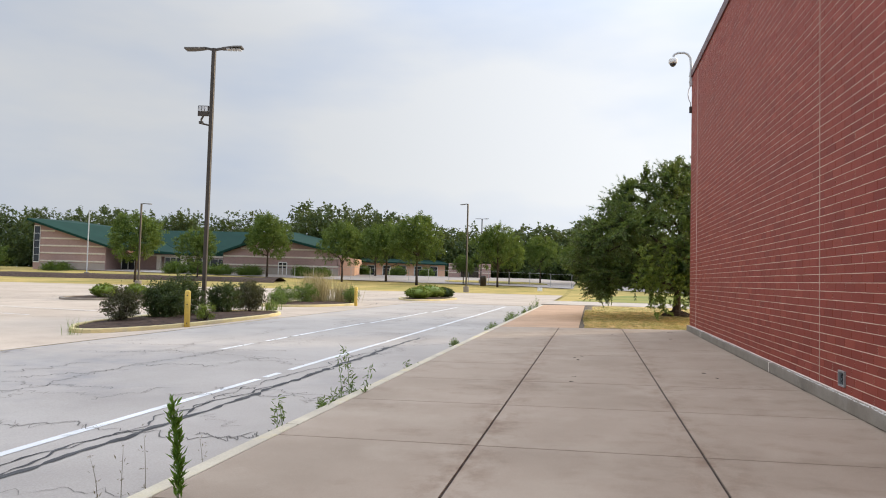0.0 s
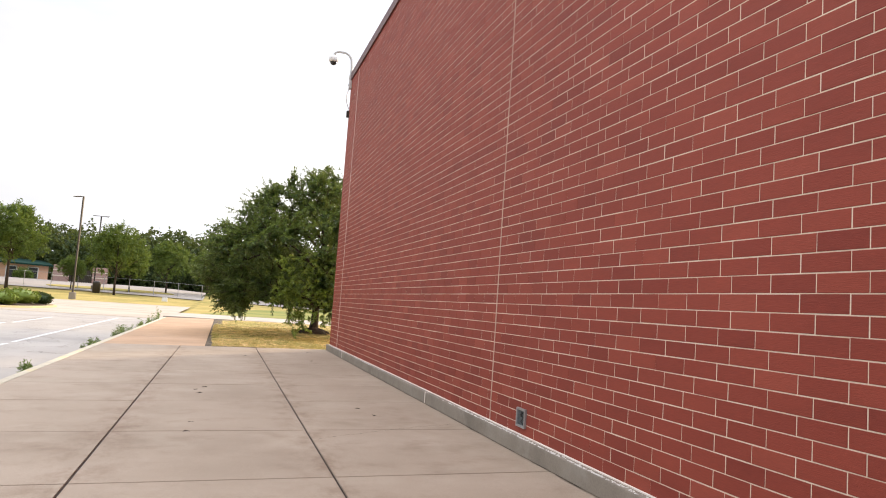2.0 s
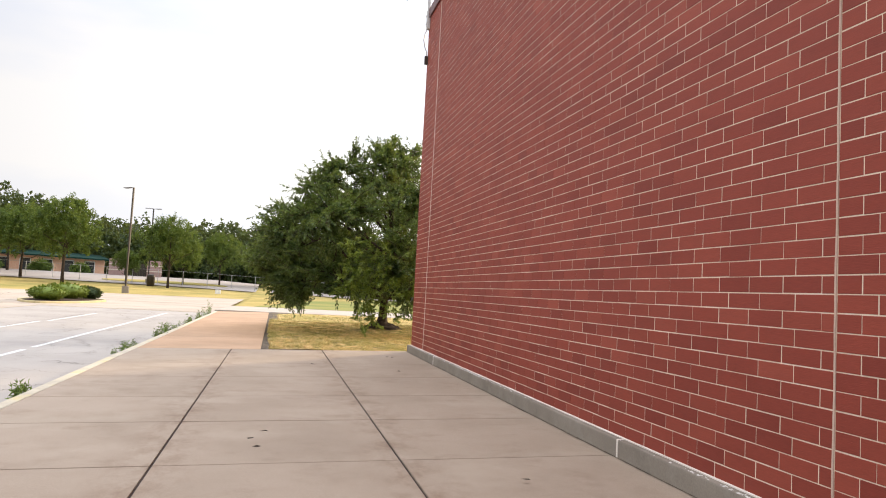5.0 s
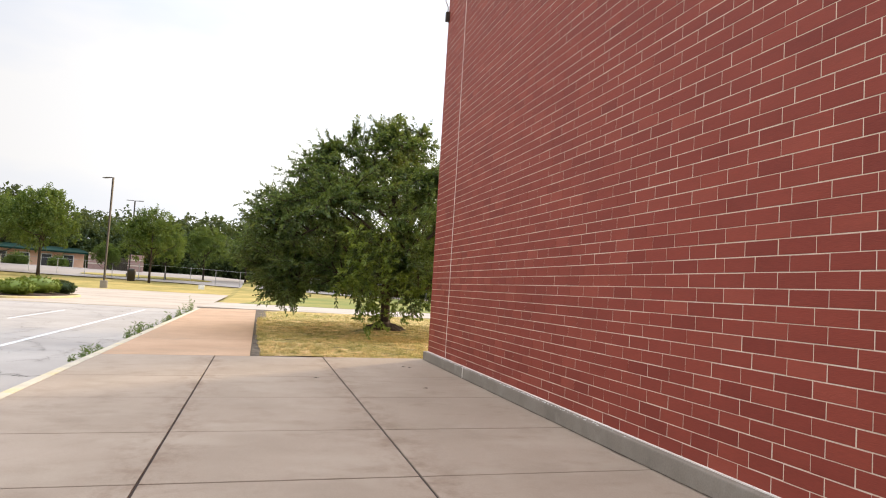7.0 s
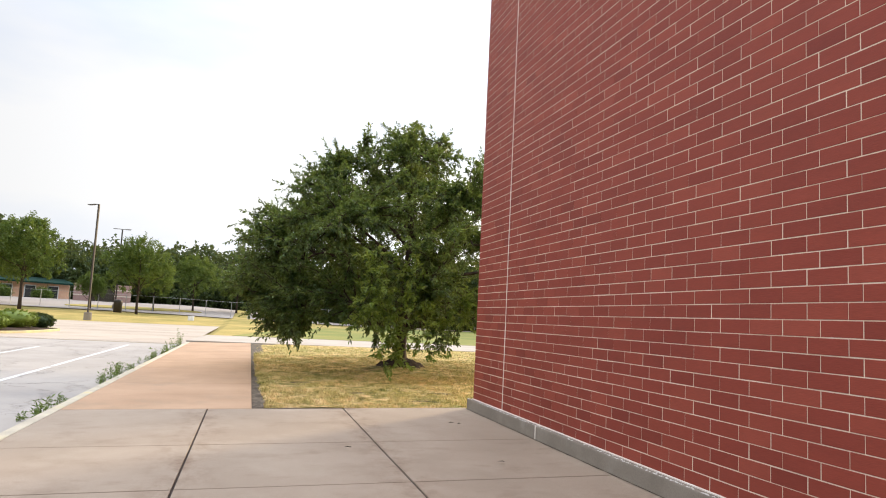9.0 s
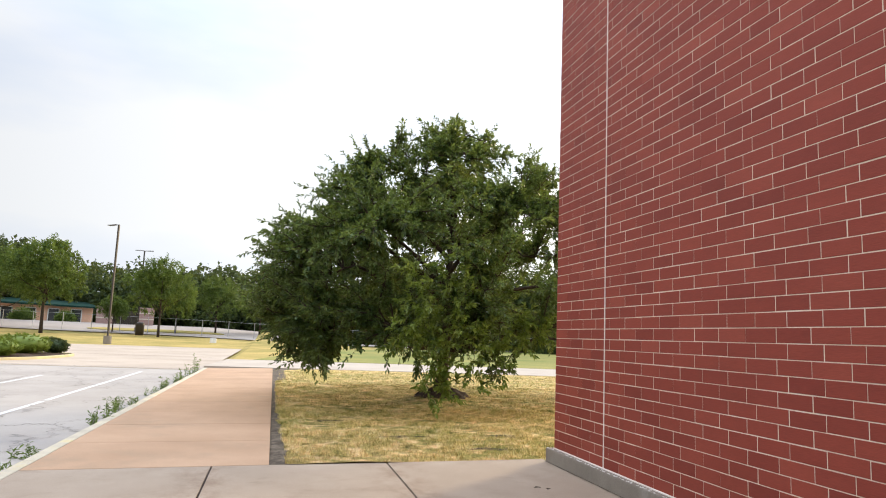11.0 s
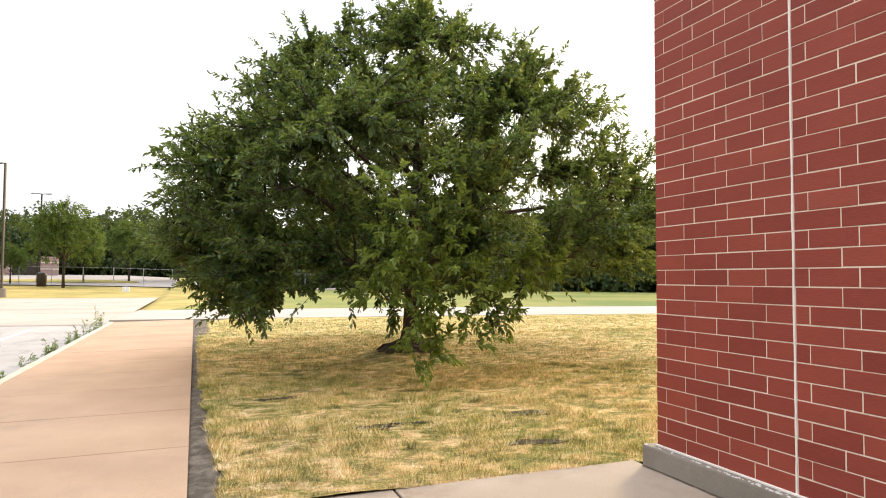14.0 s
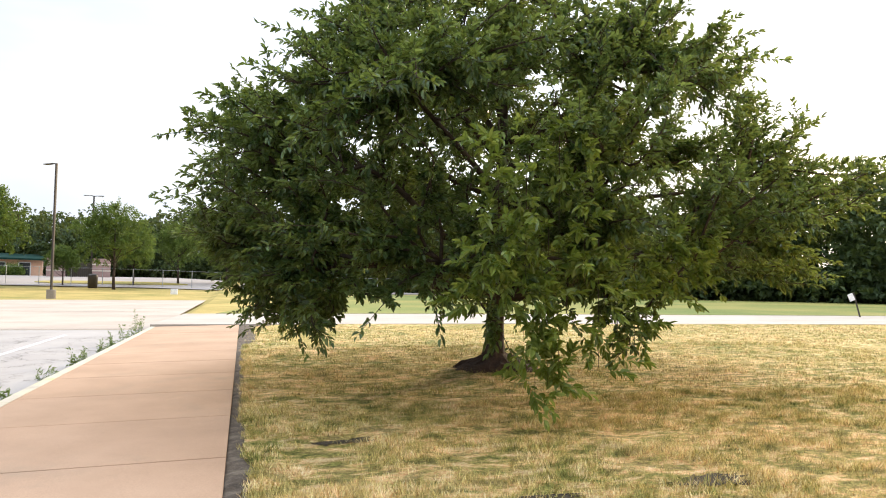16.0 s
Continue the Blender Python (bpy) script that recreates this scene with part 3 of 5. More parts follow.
while y < 20.0:
    y1 = min(y + 3.05, 20.1)
    bm = bmesh.new()
    box(bm, -5.585, -5.444, y, y1 - 0.012, -0.3, 0.004, 0.02)
    part("kerb_stone", fall(bm), M_KERB, kerb)
    y = y1

# bare soil strip along the walk; the lawn's shaded dents come further down
bm = bmesh.new()
rows = []
for y in np.linspace(0.232, 20.1, 330):
    rows.append([bm.verts.new((x, y, z + 0.016 * noise.noise(Vector((x * 14, y * 9, 1))) + 0.010 * noise.noise(Vector((x * 40, y * 26, 2))))) for x, z in ((-3.094, -0.088), (-3.04, -0.080), (-2.98, -0.074), (-2.92, -0.070), (-2.86, -0.070), (-2.80, -0.072), (-2.70, -0.085), (-2.55, -0.12))])
for p, q in zip(rows, rows[1:]):
    for k in range(7):
        bm.faces.new((p[k], p[k + 1], q[k + 1], q[k]))
tagged(part("soil_strip", bm, M_SOIL, smooth=True), "bare dark soil strip at the lawn's edge", "soil", kind="structure")


# ---- painted lines, cracks ----
def ribbon(bm, pts, width, lift):
    """A strip laid on the land along points; width is a number or a function of the step."""
    prev = None
    for i, (x, y) in enumerate(pts):
        x2, y2 = pts[min(i + 1, len(pts) - 1)]
        x1, y1 = pts[max(i - 1, 0)]
        d = np.array([x2 - x1, y2 - y1])
        d = d / (np.linalg.norm(d) + 1e-9)
        w = width(i) if callable(width) else width
        nrm = np.array([-d[1], d[0]]) * w / 2
        a = bm.verts.new((x + nrm[0], y + nrm[1], land(x, y) + lift))
        b = bm.verts.new((x - nrm[0], y - nrm[1], land(x, y) + lift))
        if prev:
            bm.faces.new((prev[0], prev[1], b, a))
        prev = (a, b)


def wobble(x0, y0, x1, y1, amp, seed, n=60):
    r = random.Random(seed)
    ph = r.uniform(0, 100)
    out = []
    for i in range(n):
        u = i / (n - 1)
        px, py = x0 + (x1 - x0) * u, y0 + (y1 - y0) * u
        o = amp * (noise.noise(Vector((u * 4, ph, 0))) + 0.6 * noise.noise(Vector((u * 17, ph, 3))) + 0.42 * noise.noise(Vector((u * 55, ph, 7))) + 0.2 * noise.noise(Vector((u * 130, ph, 9))))
        d = np.array([-(y1 - y0), x1 - x0]) / math.hypot(x1 - x0, y1 - y0)
        out.append((px + d[0] * o, py + d[1] * o))
    return out


bm = bmesh.new()
for y0, y1 in [(-40, -11.3), (-11.1, -10.6), (-10.2, 0.4), (0.9, 8), (8.2, 18.6)]:
    ribbon(bm, [(-7.50 + 0.004 * math.sin(v), v) for v in np.linspace(y0, y1, 16)], 0.105, 0.004)
for y0, y1, x in [(-8.0, -6.6, -10.0), (-6.0, -4.8, -10.0), (-4.6, 1.0, -10.0), (1.2, 9.2, -9.85), (9.5, 15.5, -9.7)]:
    ribbon(bm, [(x, v) for v in np.linspace(y0, y1, 8)], 0.10, 0.004)
for k in range(6):
    ribbon(bm, [(-20.5 - 5.6 * v, -14.0 + 3.1 * k + 0.9 * v) for v in np.linspace(0, 1, 5)], 0.10, 0.014)
part("lane_line", bm, M_LINE, road, "worn white painted line")

r = random.Random(5)
bm = bmesh.new()
for amp, w, xo, seed in ((0.12, 0.095, -6.88, 1), (0.26, 0.035, -6.95, 2), (0.34, 0.022, -7.12, 3)):
    ph = r.uniform(0, 50)
    ribbon(bm, wobble(xo, -30, xo - 0.12, -3.4 if seed == 1 else -6.0, amp, seed, 320), lambda i, w=w, ph=ph: w * max(0.05, 0.75 + 1.3 * noise.noise(Vector((i * 0.45, ph, 0)))), 0.005)
part("tar_crack", bm, M_TAR, road, "long dark tar-filled crack")
bm = bmesh.new()
for i in range(150):
    x0 = r.uniform(-13.0, -6.0)
    y0 = r.uniform(-19, 19)
    ang = r.choice((r.gauss(0.15, 0.3), r.gauss(1.5, 0.25)))
    ln = r.uniform(0.8, 4.0)
    x1, y1 = x0 + ln * math.cos(ang), y0 + ln * math.sin(ang)
    x1 = min(-5.7, max(-13.2, x1))
    wd = r.uniform(0.006, 0.018)
    ribbon(bm, wobble(x0, y0, x1, y1, 0.30, 100 + i, 60), lambda k, wd=wd, i=i: wd * max(0.1, 0.8 + noise.noise(Vector((k * 0.5, i, 0)))), 0.0045)
for i in range(9):
    y0 = -15.5 + 3.9 * i + r.uniform(-0.5, 0.5)
    ribbon(bm, wobble(-10.0, y0, -9.9, y0 + 3.6, 0.25, 300 + i, 70), lambda k, i=i: 0.02 * max(0.1, 0.8 + noise.noise(Vector((k * 0.5, i, 9)))), 0.0045)
tagged(part("asphalt_crack", bm, M_FINECRACK, road), "fine branching cracks", kind="stuff")
bm = bmesh.new()
for i in range(95):
    x0, y0 = r.uniform(-60, -13.5), r.uniform(-14, 36)
    ang = r.choice((0.1, 1.55)) + r.gauss(0, 0.15)
    ln = r.uniform(3, 11)
    x1, y1 = x0 + ln * math.cos(ang), min(lot_edge(x0) - 0.6, y0 + ln * math.sin(ang))
    ribbon(bm, wobble(x0, y0, min(-13.4, x1), y1, 0.25, 500 + i, 30), lambda k, i=i: 0.045 * max(0.1, 0.8 + noise.noise(Vector((k * 0.5, i, 4)))), 0.014)
for yy in (20.9, 33.0):
    ribbon(bm, wobble(-40, yy + 0.4, -5.8, yy, 0.2, 900 + int(yy), 90), 0.05, 0.014)
lot_crack = tagged(part("lot_crack", bm, M_TAR), "long dark cracks in the pale car park", "crack", kind="stuff")


# ---- foliage ----
def leaf_cloud(centres, dirs, count, spread, length, width, rng, droop=0.25, fold=0.25, stray=0.75):
    """Leaves about sprigs: each a folded four-cornered blade, set round its sprig and leaning along it."""
    nc = len(centres)
    c = np.repeat(centres, count, axis=0)
    d = np.repeat(dirs, count, axis=0)
    n = len(c)
    u = rng.random(n)[:, None] - 0.35
    pos = c + d * u * spread * 1.7 + rng.normal(0, 1, (n, 3)) * spread * 0.36
    ax = d * 0.75 + rng.normal(0, stray, (n, 3))
    ax[:, 2] -= droop
    ax /= np.linalg.norm(ax, axis=1)[:, None]
    up = np.array([0, 0, 1.0]) + rng.normal(0, 0.55, (n, 3))
    side = np.cross(ax, up)
    side /= np.linalg.norm(side, axis=1)[:, None] + 1e-9
    nor = np.cross(side, ax)
    s = (0.65 + 0.7 * rng.random(n))[:, None]
    L, W = length * s, width * s
    base = pos
    tip = pos + ax * L - nor * L * 0.12
    left = pos + ax * L * 0.48 + side * W * 0.5 + nor * W * fold
    right = pos + ax * L * 0.48 - side * W * 0.5 + nor * W * fold
    v = np.stack([base, left, tip, right], 1).reshape(-1, 3)
    q = np.arange(n)[:, None] * 4
    return v, np.concatenate([q + [0, 1, 2], q + [0, 2, 3]], 0)


def crown_points(n, rng, radius, height, z0, seed, shell=0.55, rough=0.28):
    """Sprig centres and outward ways inside an uneven dome."""
    out, way = [], []
    while len(out) < n:
        a = rng.uniform(0, 2 * math.pi)
        s = rng.uniform(-1, 1)
        flat = math.sqrt(1 - s * s)
        dirv = Vector((flat * math.cos(a), flat * math.sin(a), s))
        k = 1 + rough * noise.noise(dirv * 2.1 + Vector((seed, 0, 0))) + rough * 0.8 * noise.noise(dirv * 5.0 + Vector((0, seed, 0)))
        rr = k * (shell + (1 - shell) * rng.random()) if rng.random() < 0.72 else k * rng.random() ** 0.5
        px, py = radius[0] * rr * dirv.x, radius[1] * rr * dirv.y
        pz = z0 + height * (0.5 + 0.5 * rr * dirv.z)
        out.append((px, py, pz))
        way.append((dirv.x, dirv.y, dirv.z * 0.6 + 0.1))
    w = np.array(way)
    return np.array(out), w / np.linalg.norm(w, axis=1)[:, None]


def lobed_points(n, rng, radius, height, z0, lobes=13, low=-0.62):
    """Sprig centres and outward ways on the rounded lobes of a tree's crown."""
    k = np.arange(lobes)
    s = np.linspace(low, 0.95, lobes) + rng.uniform(-0.08, 0.08, lobes)
    a = 2.4 * k + rng.uniform(-0.5, 0.5, lobes)
    flat = np.sqrt(np.clip(1 - s * s, 0.05, 1))
    reach = rng.uniform(0.50, 0.68, lobes)
    c = np.column_stack([radius * reach * flat * np.cos(a), radius * reach * flat * np.sin(a), z0 + height * (0.5 + 0.5 * reach * s)])
    r = radius * rng.uniform(0.30, 0.46, lobes)
    pick = rng.integers(0, lobes, n)
    d = rng.normal(0, 1, (n, 3))
    d[:, 2] += 0.25
    d /= np.linalg.norm(d, axis=1)[:, None]
    out = c[pick] + d * (r[pick] * rng.uniform(0.70, 1.04, n))[:, None] * np.array([1, 1, min(1.0, 0.55 * height / radius)])
    return out, d


def limb(bm, p0, p1, r0, r1, rng, bend=0.25, n=7, sides=7):
    p0, p1 = np.array(p0, float), np.array(p1, float)
    L = np.linalg.norm(p1 - p0)
    b1, b2 = rng.normal(0, bend * L * 0.35, 3), rng.normal(0, bend * L * 0.25, 3)
    pts = []
    for i in range(n):
        u = i / (n - 1)
        pts.append(p0 * (1 - u) + p1 * u + b1 * math.sin(math.pi * u) + b2 * math.sin(2 * math.pi * u))
    tube(bm, pts, [r0 + (r1 - r0) * (i / (n - 1)) for i in range(n)], sides)
    return pts


def plain_tree(name, seed, trunk_h, height, radius, leaves, size, mat, label, category, group, sprigs=260, trunk_r=0.14):
    """A tree a way off: tapered trunk, limbs and a crown of leaf sprigs. Built at the origin."""
    rng = np.random.default_rng(seed)
    ob = thing(name, Matrix(), label, category, group)
    bm = bmesh.new()
    tube(bm, [(0, 0, -0.2), (0.03, 0, trunk_h * 0.5), (0.0, 0.04, trunk_h), (0.05, 0, trunk_h + (height - trunk_h) * 0.6)], [trunk_r * 1.3, trunk_r, trunk_r * 0.85, trunk_r * 0.25], 9)
    for k in range(8):
        a = 2 * math.pi * k / 8 + rng.uniform(-0.3, 0.3)
        z = trunk_h * rng.uniform(0.75, 1.0) + (height - trunk_h) * rng.uniform(0, 0.35)
        limb(bm, (0, 0, z), (radius * 0.75 * math.cos(a), radius * 0.75 * math.sin(a), z + (height - trunk_h) * rng.uniform(0.15, 0.5)), trunk_r * 0.42, trunk_r * 0.1, rng, 0.2, 5, 5)
    part("trunk", bm, M_BARK, ob, "", True)
    c, d = lobed_points(sprigs, rng, radius, height - trunk_h * 0.8, trunk_h * 0.8)
    v, f = leaf_cloud(c, d, leaves // sprigs, size * 1.5, size, size * 0.6, rng)
    part_np("crown", v, f, mat, ob)
    return ob


# ---- the large tree on the lawn ----
def twig_leaves(p, d, length, per, size, rng, droop=0.12, start=0.15):
    """Leaves set alternately round each twig, with a tuft at its tip; each leaf is folded and curls down."""
    n = len(p)
    u = np.tile(np.linspace(start, 1.0, per) ** 0.8, n) + rng.uniform(-0.05, 0.05, n * per)
    P, D, L = np.repeat(p, per, axis=0), np.repeat(d, per, axis=0), np.repeat(length, per)
    pos = P + D * (u * L)[:, None]
    pos[:, 2] -= 0.06 * L * u * u
    side0 = np.cross(D, [0.0, 0.0, 1.0]) + 1e-4
    side0 /= np.linalg.norm(side0, axis=1)[:, None]
    up0 = np.cross(side0, D)
    a = np.tile(np.arange(per) * 2.4, n) + np.repeat(rng.uniform(0, 6.28, n), per) + rng.normal(0, 0.3, n * per)
    radial = np.cos(a)[:, None] * side0 + np.sin(a)[:, None] * up0 * 0.8
    ax = D * (0.35 + 0.75 * u)[:, None] + radial * (1.15 - 0.55 * u)[:, None] + rng.normal(0, 0.18, (n * per, 3))
    ax[:, 2] -= droop * (0.6 + 0.5 * rng.random(n * per))
    ax /= np.linalg.norm(ax, axis=1)[:, None]
    up = np.array([0, 0, 1.0]) + rng.normal(0, 0.42, (n * per, 3))
    side = np.cross(ax, up)
    side /= np.linalg.norm(side, axis=1)[:, None] + 1e-9
    nor = np.cross(side, ax)
    s = rng.uniform(0.62, 1.25, n * per)[:, None]
    Lf, W = size * s, size * 0.45 * s
    l1 = pos + ax * Lf * 0.30 + side * W * 0.46 + nor * W * 0.26
    l2 = pos + ax * Lf * 0.68 + side * W * 0.40 + nor * (W * 0.22 - Lf * 0.05)
    r1 = pos + ax * Lf * 0.30 - side * W * 0.46 + nor * W * 0.26
    r2 = pos + ax * Lf * 0.68 - side * W * 0.40 + nor * (W * 0.22 - Lf * 0.05)
    tip = pos + ax * Lf - nor * Lf * 0.17
    v = np.stack([pos, l1, l2, tip, r2, r1], 1).reshape(-1, 3)
    q = np.arange(n * per)[:, None] * 6
    return v, np.concatenate([q + [0, 1, 2], q + [0, 2, 3], q + [0, 3, 4], q + [0, 4, 5]], 0)


def twig_rods(p, d, length, r):
    """Thin three-sided twigs that sag a little."""
    n = len(p)
    side = np.cross(d, [0.0, 0.0, 1.0]) + 1e-4
    side /= np.linalg.norm(side, axis=1)[:, None]
    up = np.cross(side, d)
    rings = []
    for u, k in ((0.0, 1.0), (0.5, 0.75), (1.0, 0.35)):
        c = p + d * (u * length)[:, None]
        c[:, 2] -= 0.06 * length * u * u
        rings += [c + r * k * (math.cos(t) * side + math.sin(t) * up) for t in (0.0, 2.1, 4.2)]
    v = np.stack(rings, 1).reshape(-1, 3)
    q = np.arange(n)[:, None] * 9
    f = [q + [3 * j + i, 3 * j + (i + 1) % 3, 3 * j + 3 + (i + 1) % 3, 3 * j + 3 + i] for j in range(2) for i in range(3)]
    return v, np.concatenate(f, 0)


def arch(p0, p1, lift, rng, n=9, wave=0.05):
    """A bough that leaves its limb, rises by lift and settles on its tip."""
    p0, p1 = np.array(p0, float), np.array(p1, float)
    L = np.linalg.norm(p1 - p0)
    b = rng.normal(0, wave * L, 3)
    return [p0 * (1 - u) + p1 * u + np.array([0, 0, lift * L]) * math.sin(math.pi * u) + b * math.sin(2 * math.pi * u) for u in np.linspace(0, 1, n)]


def crown_reach(a, z):
    """How far the crown spreads at a bearing and a height above the grass."""
    r = float(np.interp(z, (0.3, 0.8, 1.3, 2.0, 2.8, 3.6, 4.4, 5.0, 5.5, 5.9, 6.2), (3.3, 3.8, 4.1, 4.35, 4.4, 3.85, 3.0, 2.3, 1.6, 0.8, 0.2)))
    q = Vector((1.5 * math.cos(a), 1.5 * math.sin(a), z * 0.55))
    r *= 1 + 0.14 * max(0.0, math.cos(a + 2.85)) ** 4 * step(1.5, 2.3, z) * (1 - step(3.2, 3.9, z))
    r *= 1 + 0.05 * max(0.0, math.cos(a + 0.25)) ** 3 * step(1.0, 1.6, z) * (1 - step(4.6, 5.2, z))
    return r * (1 + 0.17 * noise.noise(q + Vector((7.0, 2.0, 0))) + 0.12 * noise.noise(q * 2.6))


def lawn_tree(x, y):
    rng = np.random.default_rng(11)
    ob = thing("tree", pose(x, y, 0.09), "broad leafy tree with low drooping branches on dry lawn", "tree")
    bm = bmesh.new()
    # flared trunk with root toes
    rings, sides = [], 20
    slim = 0.84
    for z, rad, fl in ((-0.12, 0.34, 0.30), (0.0, 0.27, 0.22), (0.12, 0.205, 0.12), (0.35, 0.165, 0.05), (0.75, 0.15, 0.04), (1.15, 0.155, 0.06), (1.45, 0.12, 0.05), (2.4, 0.10, 0.04), (3.6, 0.07, 0.03), (4.6, 0.04, 0.02), (5.4, 0.015, 0.0)):
        ring = []
        for k in range(sides):
            a = 2 * math.pi * k / sides
            rr = slim * rad * (1 + fl * (math.sin(5 * a + 0.7) + 0.6 * math.sin(3 * a)))
            sway = 0.10 * math.sin(z * 1.1) if z > 0 else 0.0
            ring.append(bm.verts.new((rr * math.cos(a) + 0.05 * min(z, 1.5) - 0.4 * sway * min(1, z / 3), rr * math.sin(a) + 0.5 * sway, z)))
        rings.append(ring)
    for a, b in zip(rings, rings[1:]):
        for k in range(sides):
            bm.faces.new((a[k], a[(k + 1) % sides], b[(k + 1) % sides], b[k]))
    bm.faces.new(rings[-1])
    part("trunk", bm, M_BARK, ob, "dark rough flared trunk", True)
    # scaffold limbs, low ones spreading, high ones steep
    nodes = []
    for k in range(20):
        a = 2.4 * k + rng.uniform(-0.25, 0.25)
        z0 = 0.95 + 0.17 * k
        zt = z0 + 0.55 + 0.05 * k + rng.uniform(-0.1, 0.35)
        r = 0.66 * crown_reach(a, min(zt, 6.0))
        bmk = bmesh.new()
        pts = arch((0.05, 0, z0), (r * math.cos(a), r * math.sin(a), zt), 0.05, rng, 10, 0.06)
        r0 = 0.078 - 0.0022 * k
        tube(bmk, pts, [r0 * (1 - 0.80 * i / 9) for i in range(10)], 8)
        nodes += pts[1:]
        part("limb", bmk, M_BARK, ob, "", True)
    # low limbs that carry the skirt
    for a, zt, far in ((-2.95, 1.35, 0.8), (-2.5, 1.25, 0.8), (-2.1, 1.4, 0.75), (-1.65, 1.55, 0.75), (-1.2, 1.45, 0.78), (-0.7, 1.7, 0.75), (2.9, 1.5, 0.75), (-0.1, 1.75, 0.7)):
        r = far * crown_reach(a, zt)
        bmk = bmesh.new()
        pts = arch((0.05, 0, 1.05), (r * math.cos(a), r * math.sin(a), zt), 0.07, rng, 10, 0.05)
        tube(bmk, pts, [0.045 * (1 - 0.75 * i / 9) for i in range(10)], 7)
        nodes += pts[3:]
        part("limb", bmk, M_BARK, ob, "", True)
    nodes = np.array(nodes)
    # boughs from the limbs out to the crown's uneven shell, and some that stop inside it
    bough_bm = bmesh.new()
    tp, td, tl = [], [], []
    made, tries = 0, 0
    while made < 740 and tries < 18000:
        tries += 1
        a = rng.uniform(-math.pi, math.pi)
        zt = 0.55 + 5.55 * rng.beta(1.15, 1.25)
        if rng.random() < 0.12:
            # the low skirt that hangs on the sunless side
            a, zt = rng.uniform(-3.6, -2.2), rng.uniform(0.6, 2.0)
        deep = rng.random()
        f = rng.uniform(0.80, 1.0) if deep < 0.55 else rng.uniform(0.22, 0.80)
        r = f * crown_reach(a, zt)
        if rng.random() > (r + 0.7) / 4.6:
            continue
        px, py = r * math.cos(a), r * math.sin(a)
        if zt < (1.2 if py < -1.0 else 1.55) and ((-2.1 < px < 0.8 and py > -3.2) or py > 1.8):
            continue
        if px > 0.8 and zt < 1.15 or (zt < 1.7 and f < 0.75):
            continue
        if px > 1.0 and 1.2 < zt < 3.2 and rng.random() < 0.40:
            continue
        t = np.array([px, py, zt])
        gap = ((nodes - t) ** 2).sum(1) + (4.0 if zt < 1.7 else 0.9) * np.maximum(0, nodes[:, 2] - zt + 0.1) ** 2 + 0.5 * np.maximum(0, np.hypot(nodes[:, 0], nodes[:, 1]) - 0.85 * r)
        q = nodes[np.argmin(gap)]
        L = np.linalg.norm(t - q)
        if L < 0.35:
            continue
        low = zt < 1.7
        pts = arch(q, t, 0.06 if low else 0.05 if zt < 3.5 else -0.05, rng)
        tube(bough_bm, pts, [0.020 * (1 - 0.85 * i / 8) + 0.002 for i in range(9)], 4, False)
        made += 1
        P = np.array(pts)
        n = int(10 + 11 * L)
        for j in range(n):
            u = 0.22 + 0.78 * j / (n - 1)
            i = min(7, int(u * 8))
            c = P[i] + (P[i + 1] - P[i]) * (u * 8 - i)
            along = (P[i + 1] - P[i]) / np.linalg.norm(P[i + 1] - P[i])
            w = rng.normal(0, 1, 3)
            w -= along * w.dot(along)
            w /= np.linalg.norm(w) + 1e-9
            way = along * (0.75 if j < n - 1 else 2.5) + w * 0.85
            way[2] *= 0.35 if low else 1.0
            way[2] += -0.04 if low else 0.34 if zt > 2.6 else 0.12
            tp.append(c)
            td.append(way / np.linalg.norm(way))
            tl.append(rng.uniform(0.10, 0.26) if j < n - 1 else rng.uniform(0.25, 0.50))
    for q in nodes:
        for _ in range(8):
            w = rng.normal(0, 1, 3)
            w[2] += 0.3
            tp.append(q)
            td.append(w / np.linalg.norm(w))
            tl.append(rng.uniform(0.25, 0.6))
    part("bough_mass", bough_bm, M_BARK, ob, "", True)["kind"] = "stuff"
    tp, td, tl = np.array(tp), np.array(td), np.array(tl)
    keep = tp[:, 2] > 0.42
    tp, td, tl = tp[keep], td[keep], tl[keep]
    v, f = twig_rods(tp, td, tl, 0.0045)
    part_np("twig_mass", v, f, M_BARK, ob)["kind"] = "stuff"
    v, f = twig_leaves(tp, td, tl, 13, 0.084, rng)
    part_np("crown", v, f, M_LEAF, ob)["kind"] = "stuff"
    # hanging sprays of young shoots that almost touch the grass, in the lightened leaf colour
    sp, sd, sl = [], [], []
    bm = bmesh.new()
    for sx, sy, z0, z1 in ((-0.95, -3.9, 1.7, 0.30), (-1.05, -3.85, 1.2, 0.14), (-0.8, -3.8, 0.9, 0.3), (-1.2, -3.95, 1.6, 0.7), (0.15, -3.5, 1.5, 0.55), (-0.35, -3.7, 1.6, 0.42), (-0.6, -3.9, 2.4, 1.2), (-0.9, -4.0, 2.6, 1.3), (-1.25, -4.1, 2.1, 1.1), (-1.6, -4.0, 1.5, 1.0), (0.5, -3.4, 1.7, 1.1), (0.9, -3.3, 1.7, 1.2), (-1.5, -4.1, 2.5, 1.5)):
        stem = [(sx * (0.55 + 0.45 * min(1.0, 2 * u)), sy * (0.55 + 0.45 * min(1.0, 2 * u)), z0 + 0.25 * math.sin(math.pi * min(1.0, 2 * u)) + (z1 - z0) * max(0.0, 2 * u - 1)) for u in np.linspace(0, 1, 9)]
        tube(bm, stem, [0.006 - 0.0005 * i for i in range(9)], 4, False)
